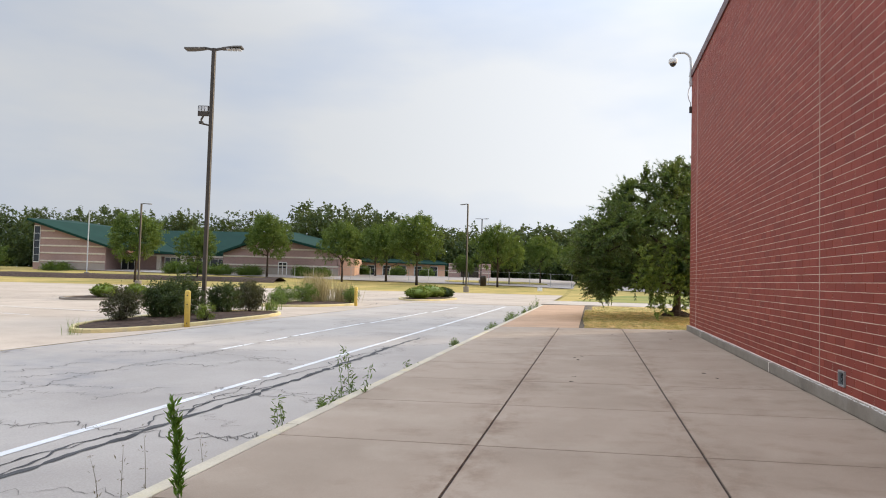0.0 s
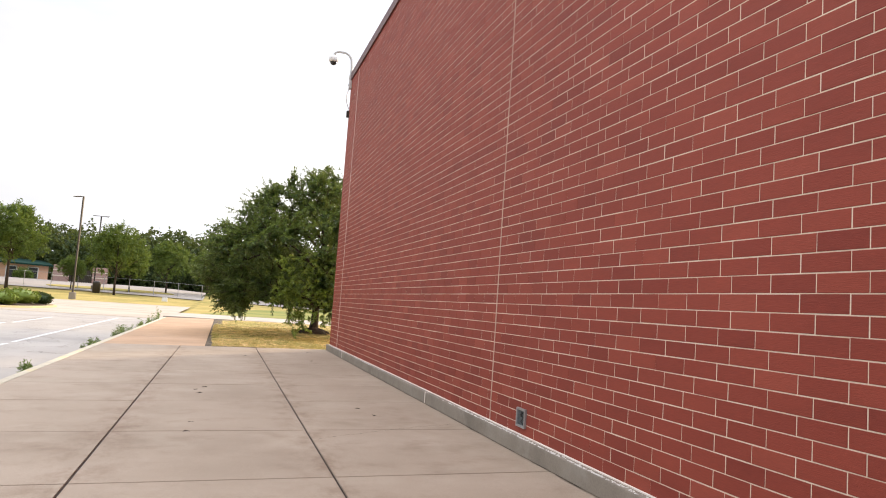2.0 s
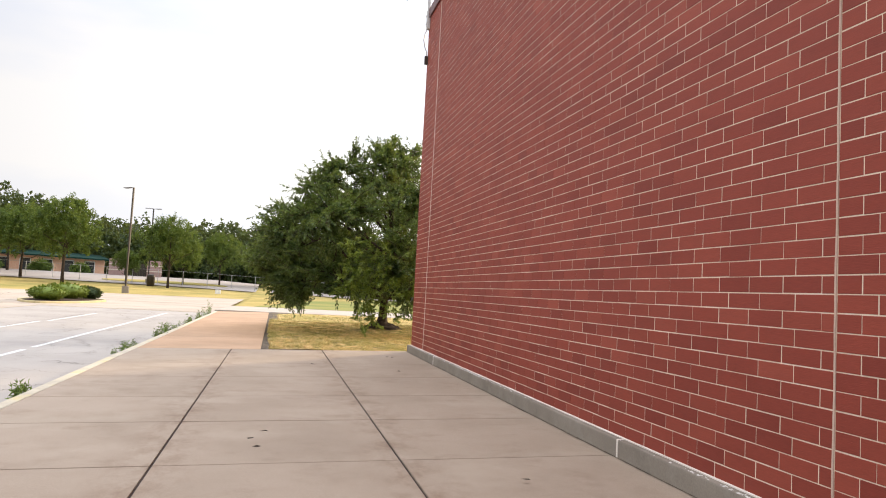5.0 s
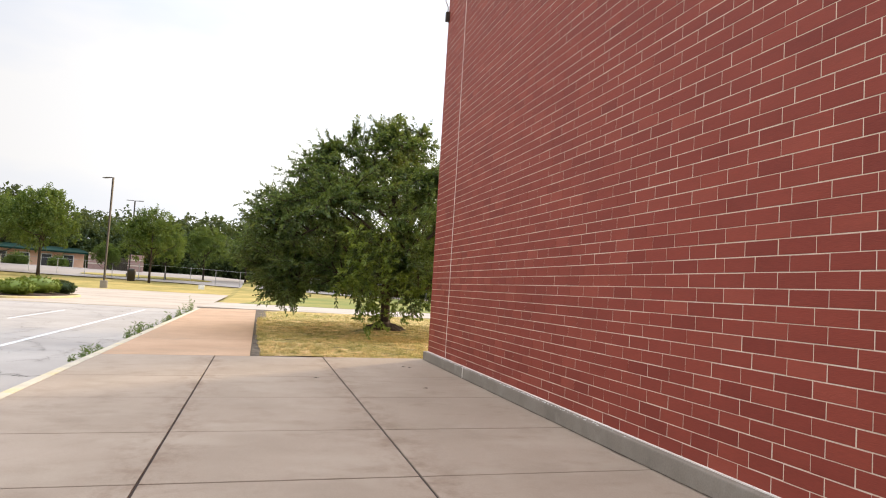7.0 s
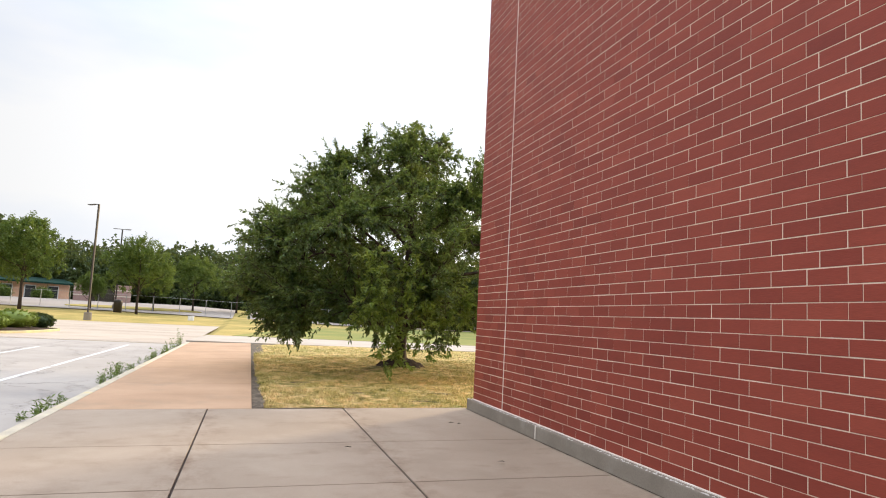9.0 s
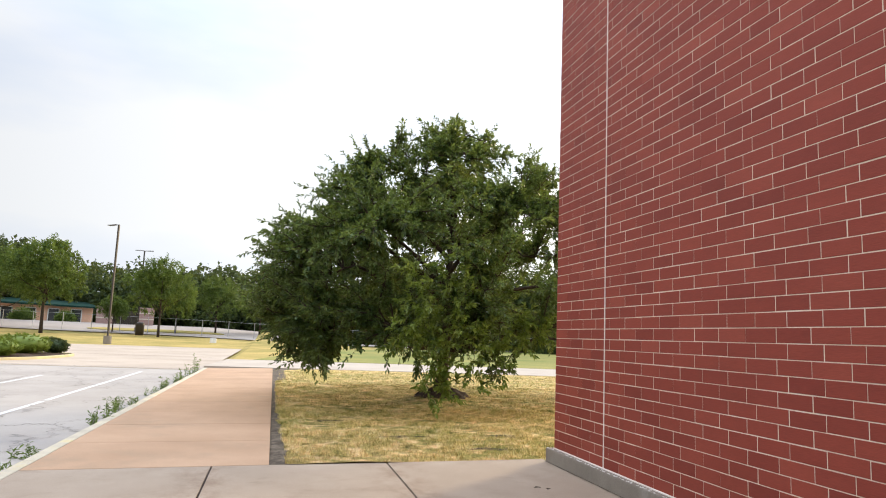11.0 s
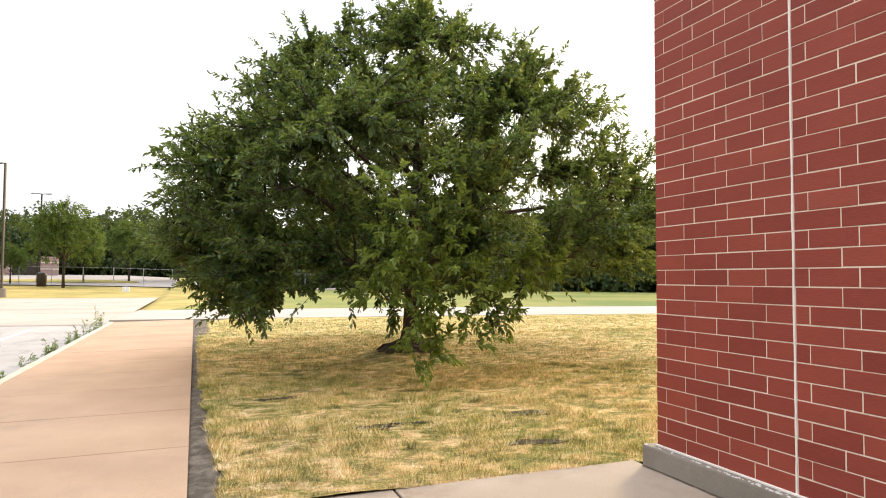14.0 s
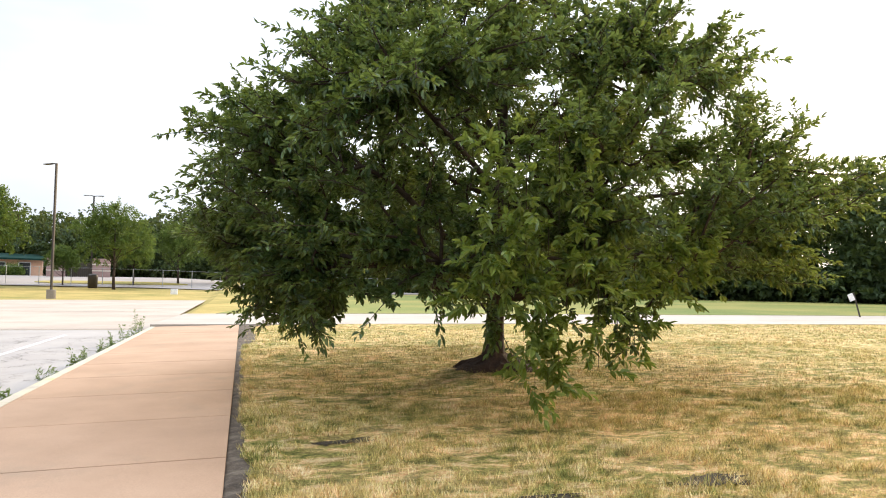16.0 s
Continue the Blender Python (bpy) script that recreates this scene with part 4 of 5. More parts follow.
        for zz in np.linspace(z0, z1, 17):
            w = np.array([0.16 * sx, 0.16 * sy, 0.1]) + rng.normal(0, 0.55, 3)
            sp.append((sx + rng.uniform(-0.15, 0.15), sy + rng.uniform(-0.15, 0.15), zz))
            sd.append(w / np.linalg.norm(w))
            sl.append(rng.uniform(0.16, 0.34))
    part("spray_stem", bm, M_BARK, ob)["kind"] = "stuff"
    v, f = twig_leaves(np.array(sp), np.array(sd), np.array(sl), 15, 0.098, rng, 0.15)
    part_np("lit_young_growth", v, f, M_LIT_SHOOT, ob, "fresh green hanging shoots, coloured lighter for the light on them")["kind"] = "stuff"
    return ob


lawn_tree(0.52, 7.6)
bm = bmesh.new()
rings = []
for f in (1.0, 0.8, 0.6, 0.42, 0.25):
    ring = []
    for a in np.linspace(0, 2 * math.pi, 40, endpoint=False):
        q = 0.62 + 0.20 * noise.noise(Vector((2 * math.cos(a), 2 * math.sin(a), 3)))
        x, y = 0.52 + f * q * math.cos(a), 7.52 + 0.8 * f * q * math.sin(a)
        rough = 0.05 * noise.noise(Vector((x * 7, y * 7, 0))) + 0.03 * noise.noise(Vector((x * 19, y * 19, 4)))
        ring.append(bm.verts.new((x, y, lawn_z(x, y) + (0.004 if f == 1.0 else 0.03 + 0.17 * (1 - f) + rough))))
    rings.append(ring)
for p, q in zip(rings, rings[1:]):
    for k in range(40):
        bm.faces.new((p[k], p[(k + 1) % 40], q[(k + 1) % 40], q[k]))
bm.faces.new(rings[-1])
tagged(part("mulch_ring", bm, M_MULCH), "dark mulch ring round the tree's foot", "mulch", kind="structure")


# ---- light poles ----
def bend_plate(bm, x0, x1, w0, w1, z0, z1, thick, sweep=0.0, n=6):
    """A tapered blade along x, its height eased from z0 to z1."""
    rings = []
    for i in range(n):
        u = i / (n - 1)
        x, w = x0 + (x1 - x0) * u, w0 + (w1 - w0) * min(1.0, u * 1.8)
        z = z0 + (z1 - z0) * math.sin(u * math.pi / 2)
        rings.append([bm.verts.new((x, s * w / 2, z + h)) for s, h in ((-1, -thick / 2), (1, -thick / 2), (0.8, thick / 2), (-0.8, thick / 2))])
    for a, b in zip(rings, rings[1:]):
        for k in range(4):
            bm.faces.new((a[k], a[(k + 1) % 4], b[(k + 1) % 4], b[k]))
    bm.faces.new(rings[0][::-1])
    bm.faces.new(rings[-1])


def light_pole(m, height, heads, label, base=True, radius=0.065, mat=None, reach=1.0):
    mat = mat or M_BRONZE
    ob = thing("light_pole", m, label, "light pole", "car park light poles")
    bm = bmesh.new()
    box(bm, -radius, radius, -radius, radius, 0.02, height, 0.018)
    part("pole", bm, mat, ob)
    bm = bmesh.new()
    box(bm, -0.16, 0.16, -0.16, 0.16, 0.0, 0.035, 0.008)
    box(bm, -0.11, 0.11, -0.11, 0.11, 0.03, 0.13, 0.02)
    part("base_cover", bm, mat, ob)
    if base:
        bm = bmesh.new()
        tube(bm, [(0, 0, -0.3), (0, 0, base), (0, 0, base + 0.02)], [0.30, 0.30, 0.27], 20)
        foot = part("concrete_base", bm, M_PLINTH, ob)
    for k in range(heads):
        s = 1 if k == 0 else -1
        bm = bmesh.new()
        bend_plate(bm, s * 0.05, s * 0.30, 0.08, 0.10, height - 0.05, height - 0.01, 0.07)
        bend_plate(bm, s * 0.28, s * 0.98, 0.20, 0.34, height - 0.01, height + 0.05 * s * (1 if heads > 1 else -1), 0.06)
        head = part("lamp_head", bm, mat, ob, "flat dark lamp head")
        bm = bmesh.new()
        for j in range(3):
            for i in range(2):
                xa = s * (0.45 + 0.17 * j)
                box(bm, min(xa, xa + s * 0.14), max(xa, xa + s * 0.14), -0.13 + 0.135 * i, -0.01 + 0.135 * i, height - 0.045, height - 0.028)
        lens = part("lens", bm, M_GREYPAINT, head, "pale lamp lens panels")
    return ob


pole = light_pole(pose(-15.62, 0.6, land(-15.62, 0.6) + 0.1, 0, 0.2, 12), 9.15, 2, "tall bronze light pole with two flat heads in the planted island", 0.0)
bm = bmesh.new()
box(bm, -0.46, -0.09, -0.05, 0.03, 6.78, 7.14, 0.02)
flood = part("floodlight", bm, M_BRONZE, pole, "square floodlight on a bracket")
bm = bmesh.new()
for j in range(3):
    box(bm, -0.43 + 0.11 * j, -0.335 + 0.11 * j, -0.062, -0.051, 6.94, 7.11)
part("lens", bm, M_GREYPAINT, flood, "pale square lens")
bm = bmesh.new()
tube(bm, [(-0.02, 0, 6.46), (-0.34, 0, 6.53), (-0.34, 0, 6.66), (-0.27, 0, 6.80)], [0.032] * 4, 8)
box(bm, -0.41, -0.27, -0.05, 0.05, 6.51, 6.60, 0.012)
part("bracket", bm, M_BRONZE, pole)
light_pole(pose(-15.7, 51.5, land(-15.7, 51.5), 0, 0, 150), 9.4, 1, "tall slim bronze light pole on a concrete base", 0.6)
light_pole(pose(-43.3, 35.4, land(-43.3, 35.4), 0, 0, 0), 7.7, 1, "slim bronze light pole at the car park's edge", 0.6)
light_pole(pose(-69.2, 60.3, land(-69.2, 60.3), 0, 0, 30), 9.0, 1, "pale grey light pole before the school", 0.6, mat=M_GREYPAINT)
light_pole(pose(-18.3, 77.8, land(-18.3, 77.8), 0, 0, 30), 9.4, 2, "bronze light pole in the upper car park", 0.6)
light_pole(pose(-58.1, 85.2, land(-58.1, 85.2), 0, 0, 30), 10.4, 1, "pale light pole behind the trees", 0.6, mat=M_GREYPAINT)


# ---- planted islands ----
def island(corners, label, mat=None):
    mat = mat or M_YKERB
    out = smooth_outline(corners)
    inn = inset(out, 0.17)
    cx, cy = np.mean(out, axis=0)
    ob = thing("island_kerb", Matrix(), label, "kerb", "car park islands", "structure")
    bm = bmesh.new()
    top = 0.115
    rows = []
    for ring, zz in ((out, -0.05), (out, top - 0.02), (inset(out, 0.025), top), (inset(out, 0.145), top), (inn, top - 0.02), (inn, 0.0)):
        rows.append([bm.verts.new((x, y, land(x, y) + zz)) for x, y in ring])
    for a, b in zip(rows, rows[1:]):
        for k in range(len(a)):
            bm.faces.new((a[k], a[(k + 1) % len(a)], b[(k + 1) % len(a)], b[k]))
    part("kerb_ring", bm, mat, ob)
    bm = bmesh.new()
    rings = []
    for f, zz in ((1.0, 0.07), (0.8, 0.11), (0.5, 0.15), (0.2, 0.16)):
        rings.append([bm.verts.new((cx + (x - cx) * f, cy + (y - cy) * f, land(x, y) + zz + 0.03 * noise.noise(Vector((x * 2, y * 2, f * 5))))) for x, y in inn])
    for a, b in zip(rings, rings[1:]):
        for k in range(len(a)):
            bm.faces.new((a[k], a[(k + 1) % len(a)], b[(k + 1) % len(a)], b[k]))
    bm.faces.new(rings[-1])
    part("mulch_bed", bm, M_MULCH, ob, "dark mulch bed", True)
    return ob


island([(-14.5, -7.0), (-13.55, -4.2), (-13.75, 3.2), (-15.2, 4.8), (-17.2, 1.8), (-16.3, -4.6)], "yellow-kerbed island with dark mulch")
island([(-18.0, 8.2), (-15.5, 9.6), (-14.4, 13.6), (-16.0, 16.6), (-19.0, 14.5)], "yellow-kerbed island with ornamental grass")
island([(-14.1, 21.6), (-12.4, 25.0), (-12.2, 30.2), (-14.6, 31.0), (-16.2, 26.0)], "faded kerbed island with clipped bushes")
island([(-27.6, 8.0), (-24.6, 11.6), (-25.2, 16.6), (-29.3, 17.6), (-30.0, 10.4)], "grey-kerbed island with clipped bushes", M_PLINTH)


def bush(x, y, w, h, seed, mat, label, dense=0.9, size=0.06, z=None, n=200, group="island bushes", round_=False):
    rng = np.random.default_rng(seed)
    zb = (land(x, y) + 0.10) if z is None else z
    ob = thing("bush", pose(x, y, zb), label, "bush", group)
    bm = bmesh.new()
    for k in range(7):
        a = rng.uniform(0, 6.28)
        limb(bm, (0, 0, -0.08), (w * 0.3 * math.cos(a), w * 0.3 * math.sin(a), h * 0.7), 0.016, 0.006, rng, 0.2, 5, 5)
    part("stems", bm, M_BARK, ob)["kind"] = "stuff"
    c, d = crown_points(n, rng, (w * (0.46 if round_ else 0.38), w * (0.46 if round_ else 0.38)), h * 0.92, 0.02, seed * 1.9, 0.72 if round_ else 0.55, 0.05 if round_ else 0.26)
    keep = c[:, 2] > 0.05
    if round_:
        bm = bmesh.new()
        bmesh.ops.create_icosphere(bm, subdivisions=3, radius=1.0)
        for q in bm.verts:
            k = 1 + 0.06 * noise.noise(q.co * 2.2 + Vector((seed, 0, 0)))
            q.co = Vector((q.co.x * w * 0.42 * k, q.co.y * w * 0.42 * k, h * 0.47 + q.co.z * h * 0.43 * k))
        part("inner_growth", bm, mat, ob, "", True)
    v, f = leaf_cloud(c[keep], d[keep], 34, size * (1.4 if round_ else 2.0), size * (1.3 if round_ else 0.85), size * (0.8 if round_ else 0.5), rng, 0.05)
    part_np("crown", v, f, mat, ob)["kind"] = "stuff"
    return ob


bush(-15.6, -3.6, 1.2, 0.95, 21, M_LEAF_RED, "loose bronze-green bush in the mulch bed", size=0.055)
bush(-15.35, -2.1, 1.45, 1.15, 22, M_LEAF_BUSH, "dark green dense bush in the mulch bed", size=0.07, n=260)
bush(-15.6, -0.7, 1.6, 1.3, 23, M_LEAF_BUSH, "dark green dense bush in the mulch bed", size=0.07, n=280)
bush(-15.55, 1.75, 1.25, 1.1, 24, M_LEAF_BUSH, "dark green dense bush in the mulch bed", size=0.07, n=230)
bush(-15.3, 3.2, 1.35, 1.15, 25, M_LEAF_RED, "bronze-green bush in the mulch bed", size=0.065, n=230)
bush(-27.3, 10.6, 1.45, 0.72, 26, M_LEAF_BOX, "clipped rounded yellow-green bush", size=0.036, n=330, round_=True)
bush(-27.8, 13.8, 1.3, 0.68, 27, M_LEAF_BOX, "clipped rounded yellow-green bush", size=0.036, n=330, round_=True)
bush(-27.3, 16.4, 1.6, 0.75, 31, M_LEAF_BOX, "clipped rounded yellow-green bush", size=0.036, n=330, round_=True)
bush(-14.1, 24.5, 2.0, 0.78, 28, M_LEAF_BOX, "clipped rounded yellow-green bush", size=0.036, n=480, round_=True)
bush(-14.0, 27.3, 2.5, 0.95, 29, M_LEAF_BOX, "larger clipped yellow-green bush", size=0.036, n=480, round_=True)
bush(-13.3, 29.2, 1.5, 0.75, 30, M_LEAF_BUSH, "small darker green bush", size=0.036, n=330, round_=True)


def bollard(x, y, h, lean, label):
    ob = thing("bollard", pose(x, y, land(x, y), lean, 0, 10), label, "bollard", "yellow bollards")
    bm = bmesh.new()
    tube(bm, [(0, 0, -0.2), (0, 0, h - 0.05), (0, 0, h - 0.015), (0, 0, h)], [0.078, 0.078, 0.066, 0.04], 18)
    part("post", bm, M_YELLOW, ob, "chipped yellow paint", True)
    bm = bmesh.new()
    for z in (0.12, h * 0.62, h - 0.14):
        tube(bm, [(0.02, -0.075, z), (0.02, -0.084, z)], [0.016, 0.016], 8)
    part("bolt_heads", bm, M_BLACK, ob)["kind"] = "stuff"
    return ob


bollard(-13.62, -3.5, 1.02, 1.0, "chipped yellow steel bollard at the island kerb")
bollard(-14.4, 12.7, 0.98, 0.0, "bright yellow steel bollard at the island kerb")


def grass_clump(x, y, n, h, spread, mat, seed, name, label, width=0.012, lean=0.35, z=None):
    rng = np.random.default_rng(seed)
    zb = (land(x, y) + 0.12) if z is None else z
    ob = thing(name, pose(x, y, zb), label, "plant", "island plants")
    b = np.column_stack([rng.normal(0, spread * 0.4, n), rng.normal(0, spread * 0.4, n), np.zeros(n)])
    a = rng.uniform(0, 6.28, n)
    hh = h * rng.uniform(0.55, 1.05, n)
    ln = lean * rng.random(n)
    tip = b + np.column_stack([np.cos(a) * ln * hh, np.sin(a) * ln * hh, hh])
    mid = b + (tip - b) * 0.5 + np.column_stack([np.zeros(n), np.zeros(n), hh * 0.06])
    s = np.column_stack([-np.sin(a + 1.0), np.cos(a + 1.0), np.zeros(n)]) * width
    v = np.stack([b - s, b + s, mid + s, mid - s, tip, tip], 1).reshape(-1, 3)
    q = np.arange(n)[:, None] * 6
    f = np.concatenate([q + [0, 1, 2], q + [0, 2, 3], q + [3, 2, 4]], 0)
    part_np("blades", v, f, mat, ob)["kind"] = "stuff"
    return ob


grass_clump(-16.9, 13.6, 900, 1.65, 0.95, M_PLUME, 41, "ornamental_grass", "tall tan feathery ornamental grass", 0.007, 0.42)
bush(-17.0, 12.3, 1.5, 0.95, 42, M_WEED, "loose green weeds in the island bed", size=0.075, n=110, group="island plants")
bush(-17.4, 10.9, 1.3, 0.80, 43, M_WEED, "loose green weeds in the island bed", size=0.075, n=90, group="island plants")
bush(-17.2, 9.6, 0.9, 0.55, 49, M_WEED, "small loose green weeds in the island bed", size=0.07, n=60, group="island plants")
grass_clump(-15.9, 14.9, 300, 1.2, 0.8, M_PLUME, 44, "ornamental_grass", "tan ornamental grass tuft", 0.010, 0.3)
bush(-15.2, 14.2, 0.9, 0.8, 45, M_WEED, "small loose green weeds in the island bed", size=0.07, n=70, group="island plants")
bush(-13.95, -2.0, 0.55, 0.50, 46, M_LEAF_BOX, "yellow-green weed at the island kerb", size=0.05, n=40, group="island plants")
grass_clump(-14.4, -6.9, 24, 0.5, 0.2, M_WEED, 47, "weedy_grass", "thin weeds at the island's end", 0.005, 0.4, z=land(-14.4, -6.9))
grass_clump(-14.9, 4.2, 90, 0.45, 0.4, M_WEED, 48, "weedy_grass", "thin weeds at the island's end", 0.010, 0.4)


# ---- weeds along the kerb ----
def weed(x, y, h, seed, lush, label, stems=1, z=-0.235, mat=None, leaf=0.07):
    rng = np.random.default_rng(seed)
    ob = thing("weed", pose(x, y, z), label, "weed", "kerb weeds")
    cs, ds = [], []
    for k in range(stems):
        hk = h * (1 if k == 0 else rng.uniform(0.35, 0.85))
        ox, oy = (0, 0) if k == 0 else rng.normal(0, 0.09, 2)
        lean = rng.normal(0, 0.10, 2) * hk
        bm = bmesh.new()
        pts = [(ox + lean[0] * u * u, oy + lean[1] * u * u, hk * u - 0.02) for u in np.linspace(0, 1, 6)]
        slim = 0.5 if mat == M_DRYSTEM else 1.0
        tube(bm, pts, [slim * w for w in (0.005, 0.0045, 0.004, 0.0035, 0.003, 0.0015)], 5)
        part("stem", bm, M_DRYSTEM if mat == M_DRYSTEM else M_WEED, ob)
        for u in np.linspace(0.06, 1.0, max(4, int(lush * hk / 0.065))):
            for _ in range(2 if lush > 0.8 else 1):
                a = rng.uniform(0, 6.28)
                cs.append((ox + lean[0] * u * u, oy + lean[1] * u * u, hk * u))
                ds.append((math.cos(a), math.sin(a), 1.9 if lush > 2 else 0.55))
    c, d = np.array(cs), np.array(ds)
    d /= np.linalg.norm(d, axis=1)[:, None]
    v, f = leaf_cloud(c, d, 4, 0.028 if lush > 2 else 0.035, leaf, leaf * 0.24, rng, 0.0, stray=0.16 if lush > 2 else 0.75)
    part_np("leaves", v, f, mat or M_WEED, ob)["kind"] = "stuff"
    return ob


weed(-5.235, -16.80, 0.57, 61, 5.0, "tall dense leafy green weed in a pavement joint", 1, -0.105, M_TALLWEED, 0.060)
weed(-5.68, -14.35, 0.32, 62, 0.9, "spiky green thistle weed against the kerb", 2)
weed(-5.66, -13.45, 0.16, 63, 0.9, "small green weed against the kerb", 3)
weed(-5.66, -13.05, 0.18, 64, 0.9, "small green weed against the kerb", 3)
weed(-5.66, -12.5, 0.62, 65, 0.9, "tall branching green thistle weed against the kerb", 4)
for k, (yy, hh, nn) in enumerate([(-9.6, 0.16, 5), (-5.45, 0.22, 5), (-4.9, 0.1, 3), (0.2, 0.24, 5), (0.5, 0.15, 4), (1.6, 0.16, 4), (4.1, 0.24, 4), (4.6, 0.28, 4), (5.5, 0.34, 4), (5.9, 0.36, 4), (6.4, 0.24, 4), (7.6, 0.16, 4), (9.4, 0.22, 4), (11.2, 0.34, 5), (12.4, 0.25, 4), (13.3, 0.3, 5), (14.8, 0.32, 5), (16.2, 0.45, 4), (17.3, 0.4, 4), (18.3, 0.75, 3), (19.4, 0.5, 4)]):
    weed(-5.69 - 0.05 * (k % 3), yy, 0.85 * hh, 70 + k, 0.9, "green weeds growing in the kerb gutter", max(2, nn - 1))
# dry bare stalks
for k, (xx, yy, hh) in enumerate([(-5.86, -16.5, 0.36), (-5.78, -16.35, 0.42), (-5.95, -16.62, 0.30), (-5.70, -15.75, 0.25)]):
    weed(xx, yy, hh, 120 + k, 0.25, "thin dry brown weed stalk", 1, -0.235, M_DRYSTEM, 0.03)

# ---- fixtures on the brick wall ----
M_BOXBACK = plain("dull_blue_grey_steel", (0.10, 0.118, 0.125), 0.5, 0.3, 0.35, 40)

ob = thing("wall_outlet_box", pose(0, -12.245, 0.31), "grey metal outlet box set in brick without its cover", "outlet box")
bm = bmesh.new()
W2, H2 = 0.098, 0.088
for y0, y1, z0, z1 in ((-W2, W2, H2 - 0.02, H2), (-W2, W2, -H2, -H2 + 0.02), (-W2, -W2 + 0.02, -H2 + 0.02, H2 - 0.02), (W2 - 0.02, W2, -H2 + 0.02, H2 - 0.02)):
    box(bm, -0.022, 0.02, y0, y1, z0, z1, 0.004)
part("frame", bm, M_GREYMETAL, ob)
bm = bmesh.new()
box(bm, -0.004, 0.0, -W2 + 0.018, W2 - 0.018, -H2 + 0.018, H2 - 0.018)
part("backplate", bm, M_BOXBACK, ob, "dull blue-grey back of the box")
bm = bmesh.new()
tube(bm, [(-0.006, -0.03, 0.055), (-0.018, -0.02, 0.03), (-0.012, -0.05, 0.005), (-0.018, -0.02, -0.03), (-0.006, -0.045, -0.06)], [0.006] * 5, 6)
tube(bm, [(-0.006, 0.01, 0.05), (-0.02, -0.015, 0.04), (-0.012, -0.005, 0.012)], [0.008] * 3, 6)
part("loose_wire", bm, M_BLACK, ob)

ob = thing("security_camera", pose(0.0, -0.05, 7.30), "white dome security camera on a gooseneck arm", "camera")
bm = bmesh.new()
tube(bm, [(-0.03, 0, -0.22), (-0.03, 0, 0.30), (-0.05, 0, 0.52), (-0.12, 0, 0.63), (-0.22, 0, 0.68), (-0.40, 0, 0.68), (-0.49, 0, 0.64), (-0.53, 0, 0.56)], [0.034] * 8, 10)
part("arm", bm, M_GREYPAINT, ob, "grey gooseneck pipe", True)
bm = bmesh.new()
box(bm, -0.07, 0.02, -0.06, 0.06, -0.30, 0.12, 0.01)
box(bm, -0.085, -0.06, -0.045, 0.045, -0.02, 0.01, 0.004)
box(bm, -0.085, -0.06, -0.045, 0.045, -0.20, -0.17, 0.004)
part("wall_mount", bm, M_GREYPAINT, ob)
bm = bmesh.new()
tube(bm, [(-0.53, 0, 0.56), (-0.53, 0, 0.53), (-0.53, 0, 0.50), (-0.53, 0, 0.40), (-0.53, 0, 0.37)], [0.05, 0.09, 0.12, 0.125, 0.105], 20)
part("housing", bm, M_WHITE, ob, "white camera housing", True)
bm = bmesh.new()
bmesh.ops.create_uvsphere(bm, u_segments=18, v_segments=10, radius=0.09)
bmesh.ops.translate(bm, vec=(-0.53, 0, 0.37), verts=bm.verts)
part("dome", bm, M_GLASSDARK, ob, "smoked black dome", True)
bm = bmesh.new()
tube(bm, [(-0.04, 0, -0.28), (-0.09, 0, -0.40), (-0.11, 0, -0.55), (-0.08, 0, -0.70), (-0.035, 0.0, -0.80), (-0.03, 0, -0.95)], [0.012] * 6, 6)
part("cable", bm, M_GREYPAINT, ob, "", True)
bm = bmesh.new()
box(bm, -0.07, 0.02, -0.035, 0.035, -1.08, -0.90, 0.01)
part("cable_box", bm, M_BRONZE, ob)

# ---- leaning sign by the drive ----
ob = thing("sign", pose(25.3, 24.4, 0.0, 0, -14, -20), "small blank white sign on a leaning dark post", "sign")
bm = bmesh.new()
box(bm, -0.03, 0.03, -0.025, 0.025, -0.1, 1.15, 0.004)
part("post", bm, M_BRONZE, ob)
bm = bmesh.new()
box(bm, -0.13, 0.13, -0.045, -0.028, 0.80, 1.16, 0.006, pose(0, 0, 0, 0, -10, 0))
part("sign_plate", bm, M_WHITE, ob)
ob = thing("utility_box", pose(-8.7, 62.0, land(-8.7, 62.0)), "small white utility box on the verge", "utility box")
bm = bmesh.new()
box(bm, -0.28, 0.28, -0.2, 0.2, -0.05, 0.42, 0.03)
part("body", bm, M_WHITE, ob)

# ---- school beyond the car park ----
SCHOOL = pose(-26.1, 86.9, 0, 0, 0, 12.27)
school = thing("school_building", SCHOOL, "low mauve brick school with cream bands and green roofs", "building")


def facade(profile, y0, y1, mat, name, label=""):
    """A block with an upright outline (x, z) run back from y0 to y1."""
    bm = bmesh.new()
    a = [bm.verts.new((x, y0, z)) for x, z in profile]
    b = [bm.verts.new((x, y1, z)) for x, z in profile]
    bm.faces.new(a)
    bm.faces.new(b[::-1])
    for i in range(len(a)):
        j = (i + 1) % len(a)
        bm.faces.new((a[i], b[i], b[j], a[j]))
    return part(name, bm, mat, school, label)


